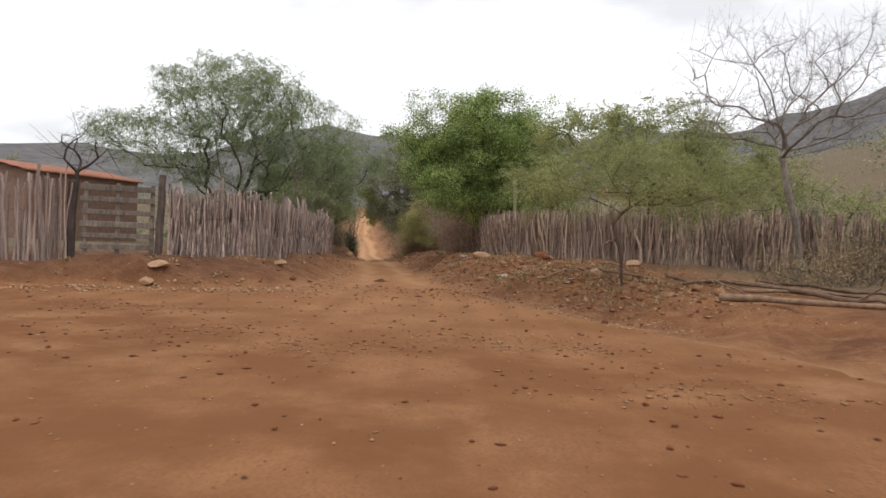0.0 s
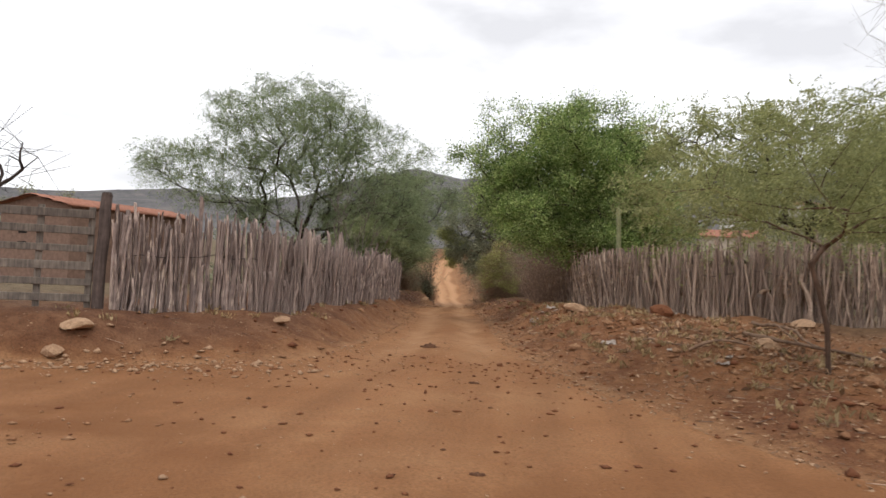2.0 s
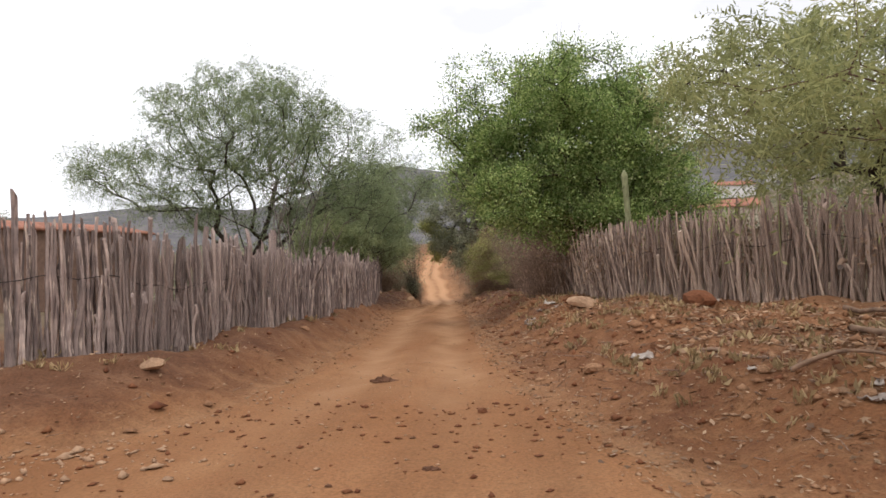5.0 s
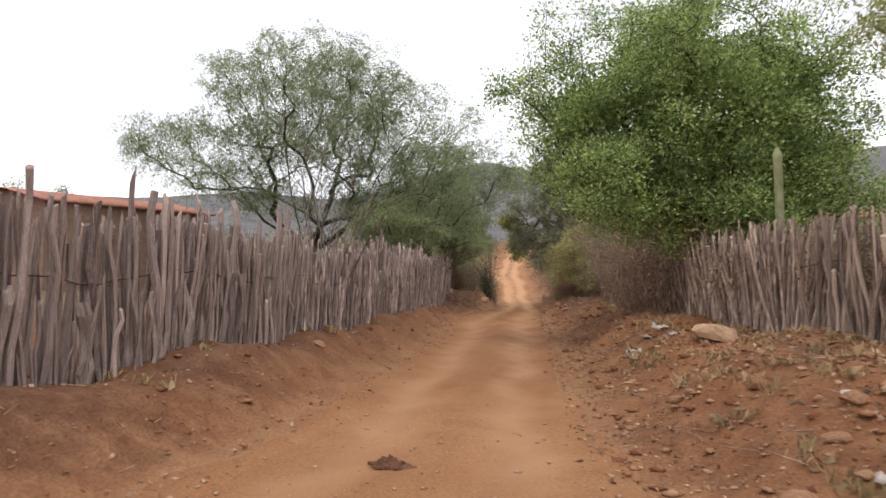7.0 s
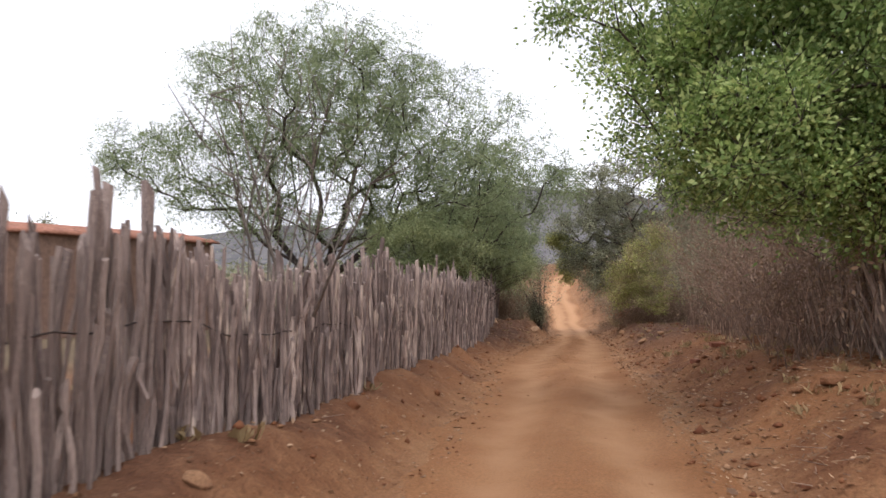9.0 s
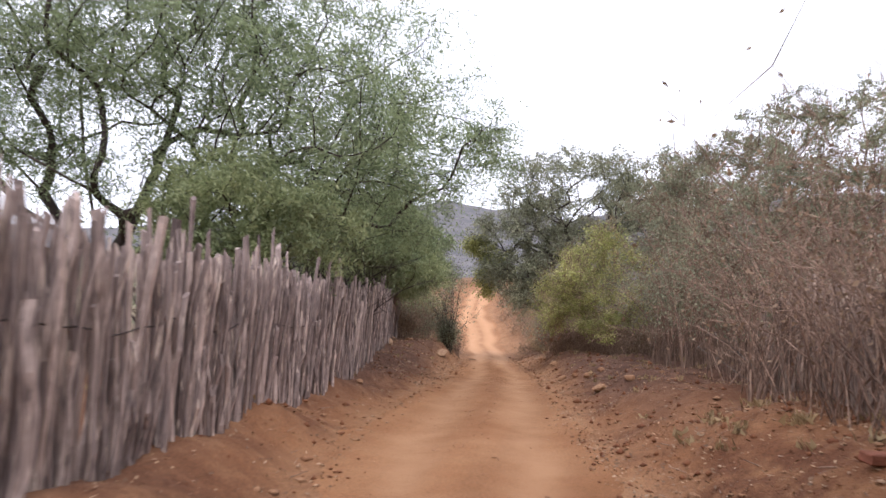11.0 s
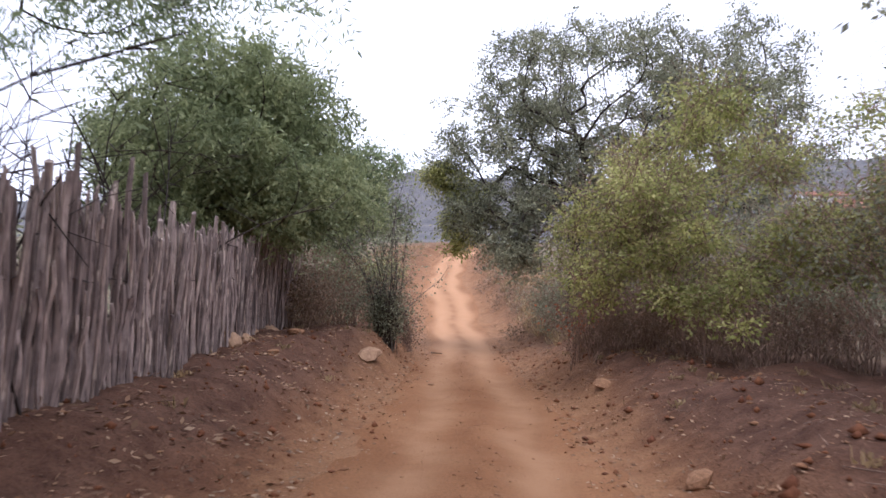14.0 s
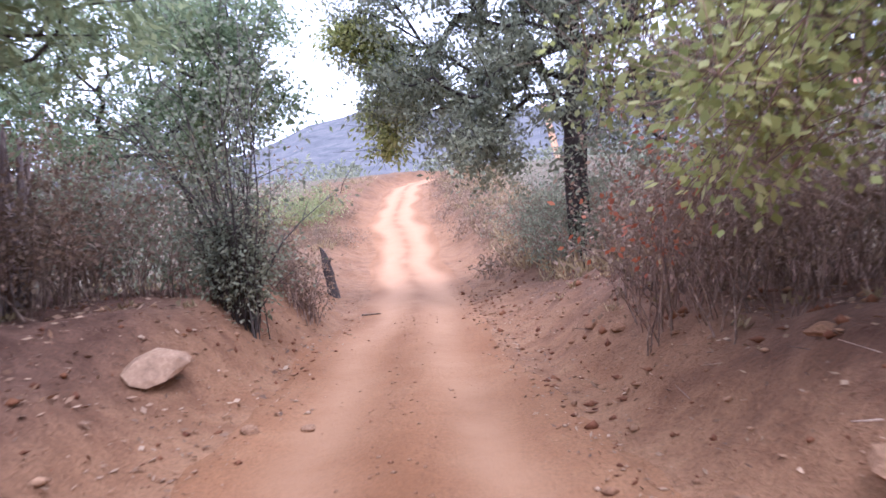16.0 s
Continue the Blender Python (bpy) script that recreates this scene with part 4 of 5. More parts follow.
tree("light_green_tree", on(-3.2, 65.1), [on(-3.2, 65.1, -0.1), (-3.2, 65.2, 2.2), (-3.9, 65.2, 4.4), (-5.4, 65.2, 5.0)],
     lumpy([(-7.3, 65.0, 3.5, 0.85, 1.0, 0.9), (-7.2, 64.8, 2.4, 0.5, 0.6, 0.55), (-7.6, 65.2, 4.7, 0.8, 0.9, 0.8), (-6.4, 65.3, 3.9, 0.8, 0.9, 0.9)], 14, 0.32, 6), 300, 26, (0.11, 0.06), 0.17, M_bark, M_leaf_yellow,
     "slim light green tree leaning over the far lane", 29, thick=0.004, droop=0.6, twigs=3)
tree("verge_tree", on(2.4, 45), [on(2.4, 45, -0.1), (2.4, 45, 0.8), (2.3, 45, 1.6)],
     lumpy([(1.5, 43.8, 3.3, 1.9, 2.6, 1.8), (0.5, 46.6, 2.6, 1.3, 2.0, 1.7), (3.0, 42.5, 4.3, 1.8, 2.2, 1.8), (2.6, 40.4, 3.9, 1.5, 1.6, 1.8), (1.2, 41.6, 2.6, 1.2, 1.8, 1.4), (1.9, 47, 5.0, 1.5, 1.8, 1.3), (2.7, 45, 5.3, 1.6, 1.6, 1.4), (0.7, 48.4, 4.3, 1.3, 1.6, 1.2), (-0.3, 45.6, 3.7, 0.9, 1.4, 1.0), (0.7, 45.2, 4.7, 1.0, 1.3, 0.9)], 9, 0.45, 7, 0.95) + [(-0.75, 45.4, 5.0, 0.12, 0.15, 0.9), (-0.2, 45.2, 5.2, 0.12, 0.15, 0.5)], 900, 6, (0.066, 0.036), 0.27, M_drytwig, M_leaf_dusk,
     "dusty thin-leaved tree among brambles beside the lane", 30, thick=0.0045, twigs=7, min_r=0.0045, shell=0.2, frond=8, droop=0.25)

for k, (x, y, h) in enumerate([(13, 31, 4.2), (19, 38, 5.0), (11, 38, 4.4), (23, 30, 4.6), (16.5, 24, 3.6), (26, 40, 5.0), (20, 26, 4.0), (31, 46, 5.0), (-27.6, 42.4, 5.4)]):
    z = lz(x, y)
    tree("scrub_tree", (x, y, z), [(x, y, z - 0.1), (x, y, z + 0.8), (x + 0.1, y, z + h * 0.4)], [(x, y, z + h * 0.6, h * 0.55, h * 0.5, h * 0.36), (x + h * 0.4, y + 0.6, z + h * 0.45, h * 0.35, h * 0.35, h * 0.28)],
         100, 6, (0.17, 0.054), 0.5, M_bark, M_leaf_olive if k % 2 else M_leaf_dusk, "olive-green scrub tree on the slope behind the fence", 500 + k, thick=0.009, frond=5, group="scrub trees", min_r=0.008)

LANE_BUSHES = "bushes along the lane"
tree("yellow_green_bush", on(-1.6, 53.6), [on(-1.6, 53.6, -0.1), (-1.6, 53.6, -0.1), (-1.65, 53.6, 0.3)],
     lumpy([(-1.6, 53.6, 2.7, 1.3, 1.7, 1.5), (-3.1, 53.4, 1.7, 0.7, 1.0, 0.7), (-3.3, 53.6, 1.4, 0.5, 0.8, 0.5), (-2.6, 53.0, 1.2, 0.7, 0.7, 0.6), (-2.2, 53.2, 2.0, 0.8, 0.9, 0.8), (-2.8, 54.2, 2.6, 0.9, 1.2, 0.9), (-2.9, 52.8, 1.3, 0.6, 0.9, 0.6), (0.6, 52.4, 2.7, 1.4, 1.8, 1.6), (-2.3, 55.0, 3.3, 0.9, 1.2, 0.9), (-1.2, 52.2, 3.3, 1.0, 1.2, 0.8), (0.4, 50.6, 2.3, 1.2, 1.0, 0.9), (2.2, 51, 2.6, 1.4, 1.6, 1.5), (1.2, 48.6, 2.3, 1.2, 1.3, 1.0), (-2.2, 52.0, 2.2, 0.8, 0.9, 0.8), (-0.6, 52.2, 1.7, 1.3, 1.3, 0.7), (0.9, 51.6, 1.8, 1.2, 1.4, 0.7)], 10, 0.32, 8, 1.0), 1000, 30, (0.074, 0.046), 0.16, M_drytwig, M_leaf_yellow,
     "large yellow-green leafy bush at the lane's edge", 31, thick=0.0016, category="bush", group=LANE_BUSHES, twigs=8, min_r=0.004, shell=0.3)
tree("green_bush", on(-1.7, 51.2), [on(-1.7, 51.2, -0.1), (-1.7, 51.2, 0.3), (-1.7, 51.2, 0.7)],
     lumpy([(-1.9, 51.4, 1.4, 0.6, 0.7, 0.6), (-1.6, 50.6, 0.9, 0.6, 0.7, 0.5)], 12, 0.26, 9, 1.0), 150, 22, (0.07, 0.042), 0.12, M_drytwig, M_leaf_yellow,
     "loose yellow-green bush with bare lower stems", 32, thick=0.0014, category="bush", group=LANE_BUSHES, min_r=0.003, step=0.25, shell=0.3, twigs=4)
thicket("bramble", (0.7, 43.3), (1.3, 3.6, 3.5), 260, 0.9, M_leaf_dusk, 5, (0.066, 0.038), M_drytwig, "tall dry bramble with sparse dusty leaves", 33, group=LANE_BUSHES, arch=0.2, lean=0.13, thick=0.009, spread=0.07)
thicket("bramble", (0.45, 35.4), (0.7, 2.9, 3.6), 300, 0.85, M_leaf_dead, 1, (0.06, 0.03), M_drytwig, "dry brown bramble growing over the fence", 34, group=LANE_BUSHES, arch=0.75, lean=0.3, thick=0.009)
thicket("bramble", (1.2, 39.2), (0.8, 2.2, 2.9), 260, 0.85, M_leaf_dusk, 3, (0.04, 0.022), M_drytwig, "tall dry bramble behind stones on the verge", 35, group=LANE_BUSHES, arch=0.3, lean=0.2, thick=0.008, spread=0.035)
thicket("bramble", (-2.4, 55.9), (1.1, 1.1, 1.8), 300, 0.8, M_leaf_dead, 2, (0.055, 0.03), M_drytwig, "rusty dry bramble on the lane's edge", 36, group=LANE_BUSHES, arch=0.4, lean=0.3, thick=0.008)
thicket("bramble", (-1.9, 54.6), (1.3, 1.0, 1.6), 330, 0.8, M_leaf_dead, 1, (0.05, 0.03), M_drytwig, "brown twigs under the yellow-green bush", 37, group=LANE_BUSHES, arch=0.4, lean=0.35, thick=0.007)
thicket("bramble", (1.2, 48.9), (1.1, 1.9, 4.2), 230, 0.85, M_leaf_dusk, 5, (0.06, 0.034), M_drytwig, "tall dusty bramble behind the yellow-green bush", 51, group=LANE_BUSHES, arch=0.3, lean=0.22, thick=0.009, spread=0.08)
thicket("bramble", (-2.9, 65.4), (0.8, 1.0, 2.0), 150, 0.85, M_leaf_dusk, 3, (0.07, 0.04), M_drytwig, "twiggy brush at the foot of the leaning tree", 52, group=LANE_BUSHES, arch=0.35, lean=0.3, thick=0.009)
thicket("bramble", (2.4, 41.0), (0.8, 1.6, 4.6), 150, 0.85, M_leaf_dusk, 5, (0.055, 0.03), M_drytwig, "tall twiggy bramble with dusty leaves on the bank", 53, group=LANE_BUSHES, arch=0.25, lean=0.18, thick=0.011, spread=0.06)
thicket("bramble", (1.4, 57.0), (1.2, 1.4, 3.8), 170, 0.85, M_leaf_dusk, 5, (0.08, 0.045), M_drytwig, "tall dusty bramble under the leaning tree", 54, group=LANE_BUSHES, arch=0.3, lean=0.25, thick=0.01, spread=0.09)
thicket("bramble", (3.6, 60.5), (1.4, 1.4, 4.0), 150, 0.85, M_leaf_dusk, 5, (0.09, 0.05), M_drytwig, "tall dusty bramble under the leaning tree", 55, group=LANE_BUSHES, arch=0.3, lean=0.25, thick=0.01, spread=0.1)
thicket("bramble", (-0.3, 52.1), (1.3, 1.2, 1.5), 300, 0.85, M_leaf_dead, 1, (0.05, 0.03), M_drytwig, "dark tangle of dry stems under the leafy bush", 61, group=LANE_BUSHES, arch=0.6, lean=0.35, thick=0.008)
thicket("bramble", (2.0, 50.4), (1.1, 1.4, 1.7), 200, 0.85, M_leaf_dead, 2, (0.05, 0.03), M_drytwig, "dark tangle of dry stems under the leafy bush", 62, group=LANE_BUSHES, arch=0.6, lean=0.35, thick=0.008)
thicket("rust_leaf_shrub", (-3.45, 54.6), (0.15, 0.15, 1.9), 9, 0.9, M_leaf_red, 6, (0.06, 0.035), M_drytwig, "thin shrub with rust-red dry leaves", 38, "shrub", arch=0.2, lean=0.12, bare=0.55)
thicket("dry_shrub", (0.7, 30.0), (0.6, 1.8, 2.8), 170, 0.8, M_leaf_dead, 1, (0.06, 0.03), M_drytwig, "brown dry shrub against the fence under the tree", 39, "bush", LANE_BUSHES, arch=0.65, lean=0.28, thick=0.009)
thicket("bare_shrub", (-8.6, 42.5), (1.2, 2.2, 3.9), 64, 0.92, M_leaf_dead, 0, (0.1, 0.05), M_bark, "leafless dark shrub behind the stick fence", 41, "shrub", "bare shrubs", arch=0.55, lean=0.3, thick=0.02)
thicket("bare_shrub", (-10.2, 47.5), (1.4, 2.2, 4.0), 64, 0.92, M_leaf_dead, 0, (0.1, 0.05), M_bark, "leafless dark shrub behind the stick fence", 42, "shrub", "bare shrubs", arch=0.55, lean=0.3, thick=0.02)
thicket("bare_shrub", (-11.6, 44.5), (1.6, 1.6, 4.0), 64, 0.92, M_leaf_dead, 0, (0.1, 0.05), M_bark, "leafless dark shrub behind the stick fence", 43, "shrub", "bare shrubs", arch=0.55, lean=0.3, thick=0.02)
thicket("bare_shrub", (-8.0, 38.6), (0.9, 2.0, 3.4), 64, 0.9, M_leaf_dead, 0, (0.1, 0.05), M_bark, "leafless dark shrub behind the stick fence", 40, "shrub", "bare shrubs", arch=0.5, lean=0.25, thick=0.02)
thicket("bent_shrub", (0.55, 38.3), (0.25, 0.5, 1.7), 9, 0.95, M_leaf_dead, 0, (0.1, 0.05), M_palebark, "pale bent leafless branches on the verge", 59, "shrub", arch=0.8, lean=0.75, thick=0.014)
thicket("pale_shrub", (-4.95, 25.2), (0.28, 0.3, 3.6), 24, 0.95, M_leaf_dead, 0, (0.1, 0.05), M_palebark, "pale leafless many-stemmed shrub behind the fence", 44, "shrub", arch=0.25, lean=0.13, thick=0.02, bare=0.5)
thicket("many_stemmed_shrub", (-7.75, 57.0), (0.22, 0.25, 4.3), 34, 0.95, M_leaf_dusk, 6, (0.075, 0.04), M_greytwig, "tall thin many-stemmed shrub with sparse leaves", 45, "shrub", arch=0.18, lean=0.14, thick=0.015, bare=0.3)
thicket("dark_shrub", (-7.8, 56.9), (0.2, 0.22, 1.5), 110, 0.8, M_leaf_dusk, 3, (0.06, 0.035), M_bark, "low dark shrub round the foot of thin stems", 46, "shrub", arch=0.3, lean=0.13, bare=0.1)
for k, (x, y, w, hgt) in enumerate([(-9.4, 55.6, 0.5, 1.9), (-9.3, 57.4, 0.7, 2.1), (-10.6, 57.6, 0.9, 2.5), (-11.8, 58.4, 1.1, 2.7), (-9.4, 60.0, 0.9, 2.3)]):
    thicket("dry_fence_brush", (x, y), (w, 0.8, hgt), 90, 0.85, M_leaf_dusk if k % 2 else M_leaf_dead, 3, (0.07, 0.035), M_drytwig, "grey-brown dry brush round the fence's end", 190 + k, "brush", "brush by the fence's end", arch=0.35, lean=0.24, thick=0.009, bare=0.15)
for k, (x, y, w, hgt) in enumerate([(-1.9, 62.3, 0.9, 2.8), (-0.2, 60.6, 1.1, 2.8), (-3.2, 66.6, 0.8, 2.2), (1.4, 59.4, 1.2, 2.8), (-2.4, 59.6, 0.6, 1.4), (-3.5, 69.5, 0.9, 2.6), (-2.3, 67.5, 1.0, 3.0), (-3.3, 63.8, 0.5, 1.6)]):
    thicket("verge_brush", (x, y), (w, 1.0, hgt), 75, 0.85, M_leaf_dead if k in (1, 4) else M_leaf_dusk, 4, (0.08, 0.045), M_drytwig, "rusty twiggy brush under the tall dusty tree", 160 + k, "brush", "brush under the tree", arch=0.4, lean=0.3)
thicket("verge_shrub", (-8.1, 59.8), (0.4, 0.6, 1.2), 120, 0.85, M_leaf_dead, 2, (0.06, 0.03), M_drytwig, "small grey dry shrub at the bank's edge", 47, "shrub", arch=0.3, lean=0.2, bare=0.1)
thicket("pale_green_bush", (-15.6, 84), (2.2, 2.5, 2.2), 90, 0.9, M_leaf_olive, 6, (0.14, 0.06), M_drytwig, "pale green bush on the far slope", 48, arch=0.5)
for k, (x, y, hgt) in enumerate([(-4.4, 68, 1.3), (-3.2, 71, 1.5), (-4.8, 75, 1.5), (-6.0, 80, 1.6), (-7.2, 86, 1.8), (-2.4, 78, 1.9), (-12.6, 80, 1.2), (-14.4, 88, 1.4), (-8.2, 94, 1.8), (-9.4, 102, 2.0)]):
    thicket("dry_slope_shrub", (x, y), (1.1, 1.6, hgt * 0.62), 42, 0.8, M_leaf_dead, 3, (0.10, 0.05), M_drytwig, "dry rusty shrub on the rising verge", 60 + k, "shrub", "dry slope shrubs", arch=0.5, lean=0.4)
for k, (x, y, hgt, leaf) in enumerate([(9.6, 16.9, 1.5, M_straw), (11.6, 15.4, 1.7, M_leaf_olive), (13.5, 14.2, 1.8, M_straw), (8.0, 16.0, 0.9, M_straw), (12.6, 18.2, 2.4, M_leaf_olive), (15.5, 15.5, 2.6, M_leaf_olive), (10.4, 19.6, 2.3, M_leaf_olive), (13.2, 20.6, 2.6, M_leaf_dusk), (11.0, 17.2, 1.7, M_straw), (16.5, 18.6, 2.8, M_leaf_dusk)]):
    thicket("dry_brush", (x, y), (1.1, 0.9, hgt), 65, 0.85, leaf, 2, (0.09, 0.02), M_greytwig, "tangled grey dry brush against the stick fence", 70 + k, "brush", "dry brush by the fence", arch=0.6, lean=0.5, thick=0.008)
for k, (x, y, hgt) in enumerate([(2.6, 26.2, 1.9), (2.2, 29.6, 2.2), (4.3, 23.0, 1.7), (6.0, 21.6, 1.6), (8.2, 20.5, 1.7), (3.4, 24.4, 1.8), (1.7, 33.2, 2.0)]):
    thicket("fence_brush", (x, y), (0.9, 0.9, hgt), 110, 0.85, M_leaf_dead, 3, (0.07, 0.035), M_drytwig, "brown dry brush behind the stick fence", 180 + k, "brush", "brush behind the fence", arch=0.4, lean=0.3, thick=0.009)
tree("dry_snag", on(-7.8, 15.4), [on(-7.8, 15.4, -0.1), (-7.8, 15.4, 1.2), (-7.75, 15.4, 1.8), (-7.75, 15.4, 2.15)], [(-7.7, 15.4, 2.6, 0.65, 0.4, 0.45)], 24, 0, (0.1, 0.1), 0.1, M_bark, M_leaf_dead,
     "dead dark snag with short broken branches", 49, thick=0.0085, category="snag", min_r=0.006, twigs=2)


def stump(x, y, h, r, label, seed):
    """A dead leaning trunk, snapped off to a ragged point."""
    rng = np.random.default_rng(seed)
    ob = thing("stump", on(x, y, -0.1), label, "stump")
    zs = np.linspace(0, h, 9)
    c = np.stack([-0.22 * (zs / h) ** 2 + rng.normal(size=9) * 0.012, rng.normal(size=9) * 0.012, zs], 1)
    v, f = tube_path(c, r * np.array([1.35, 1.1, 1.0, 0.95, 0.95, 0.9, 0.8, 0.5, 0.12]) * rng.uniform(0.92, 1.08, 9), 9)
    part_of("shaft", mesh_np("shaft", v, f, M_post, True), ob)
    v, f = tubes([c[5]], [c[5] + np.array([0.12, 0.02, 0.2])], [r * 0.5], [r * 0.15], 6)
    part_of("side_branch", mesh_np("side_branch", v, f, M_post, True), ob)


stump(-9.05, 66.0, 1.3, 0.13, "dark snapped tree stump at the bank's edge", 7)


# ---------------------------------------------------------------- far scrub
def far_scrub():
    """Low scrub over the land behind the fences, one joined sheet of leaf clumps."""
    rng = np.random.default_rng(5)
    C, S = [], []
    while len(C) < 460:
        a, r = rng.uniform(-1.25, 1.25), rng.uniform(6, 15.5) ** 2
        x, y = r * math.sin(a), 10 + r * math.cos(a)
        off = max(float(edge_l(y)) - x, x - float(edge_r(y)))
        if y < 14 or off < (3.8 if y > 59 else 7) or (-28 < x < -14 and 28 < y < 52) or (x < 0 and y < 40 and off < 22) or (x > 0 and y < 34 and off < 9):
            continue
        C.append((x, y, lz(x, y))), S.append(rng.uniform(0.6, 1.5) * (1 + r / 160))
    C, S = np.array(C), np.array(S)
    per = 56
    n = len(C) * per
    d = unit(rng.normal(size=(n, 3)))
    d[:, 2] = np.abs(d[:, 2])
    p = np.repeat(C, per, 0) + d * np.repeat(S, per)[:, None] * rng.uniform(0.5, 1.0, (n, 1)) * np.array([1.5, 1.5, 1.25])
    sc = np.repeat(S, per)[:, None]
    v, f = leaves(p, unit(rng.normal(size=(n, 3))), 0.3, 0.18, rng)
    c = np.repeat(p, 4, 0)
    v = c + (v - c) * np.repeat(sc, 4, 0)
    me = mesh_np("far_scrub", v, f, M_leaf_dusk)
    tagged(new("far_scrub", me), "grey-green scrub scattered over dry land", "scrub", kind="stuff")


far_scrub()


# ---------------------------------------------------------------- house, gate, cactus, far houses
def box(bm, lo, hi):
    r = bmesh.ops.create_cube(bm, size=1.0)
    for v in r["verts"]:
        v.co = Vector([lo[i] + (v.co[i] + 0.5) * (hi[i] - lo[i]) for i in range(3)])


def house(name, at, turn, length, width, eave, ridge, wall, label, tiles=0.22, openings=(), group=""):
    """A small gabled house along its own y axis, with a roof of round tile rows that oversails the walls."""
    ob = thing(name, at, label, "house", group)
    ob.rotation_euler = (0, 0, radians(turn))
    bm = bmesh.new()
    t = 0.2
    box(bm, (0, 0, -0.5), (t, length, eave))
    box(bm, (-width, 0, -0.5), (-width + t, length, eave))
    for y0 in (0, length - t):
        box(bm, (-width + t, y0, -0.5), (0, y0 + t, eave))
        a = [bm.verts.new((x, y, z)) for y in (y0, y0 + t) for x, z in ((-width, eave), (0, eave), (-width / 2, ridge))]
        for q in ((0, 1, 2), (5, 4, 3), (0, 3, 4, 1), (1, 4, 5, 2), (2, 5, 3, 0)):
            bm.faces.new([a[i] for i in q])
    part("wall", bm, wall, ob)
    for side in (0, 1):
        o, n = 0.35, int((length + 0.6) / tiles) * 4
        ys = np.linspace(-0.3, length + 0.3, n + 1)
        bump = 0.045 * np.abs(np.sin(np.arange(n + 1) * np.pi / 4))
        slope = (ridge - eave) / (width / 2)
        ks = np.linspace(0, 1, 7)
        V, F = [], []
        for layer in (0, 1):
            for j, k in enumerate(ks):
                x = -width / 2 + (width / 2 + o) * k * (1 if side == 0 else -1)
                z = ridge + 0.06 - slope * (width / 2 + o) * k + 0.03 * (j % 2)
                for y, b in zip(ys, bump):
                    V.append((x, y, z + (b if layer == 0 else -0.07)))
        w = n + 1
        for j in range(len(ks) - 1):
            for i in range(n):
                q = j * w + i
                F.append((q, q + 1, q + w + 1, q + w))
                q += len(ks) * w
                F.append((q, q + w, q + w + 1, q + 1))
        q0, q1 = (len(ks) - 1) * w, (2 * len(ks) - 1) * w
        for i in range(n):
            F.append((q0 + i, q0 + i + 1, q1 + i + 1, q1 + i))
        part_of("roof_slope", mesh_np("roof_slope", V, F, M_roof), ob, "red clay tiles in rows")
    for x0, x1, y0, y1, z0, z1, nm in openings:
        bm = bmesh.new()
        box(bm, (x0, y0, z0), (x1, y1, z1))
        part(nm, bm, M_hole, ob)
    return ob


house("brick_house", (-22.0, 37.2, lz(-22.0, 38) - 0.05), -16.3, 8.2, 4.8, 3.7, 4.16, M_wall, "small bare brick house with a red tiled roof", openings=[(-3.4, -2.8, -0.02, 0.1, 2.3, 2.7, "vent"), (-3.4, -2.8, -0.02, 0.1, 1.5, 1.9, "vent"), (-0.05, 0.02, 5.7, 6.5, 0.1, 2.75, "doorway")])

for k, (az, r, ln, turn, wall) in enumerate([(15.9, 190, 9.0, 95, M_white), (16.6, 105, 8, 80, M_plaster), (19.4, 210, 9.0, 100, M_white)]):
    x, y = 0.3 + r * math.sin(radians(az)), 12 + r * math.cos(radians(az))
    house("far_house", (x, y, lz(x, y)), turn, ln, 5.0, 2.6, 3.6, wall, "distant low house with red tiled roof on the slope", 0.5, [(-0.02, 0.05, 1.2, 2.0, 1.0, 1.9, "window")], "far houses")


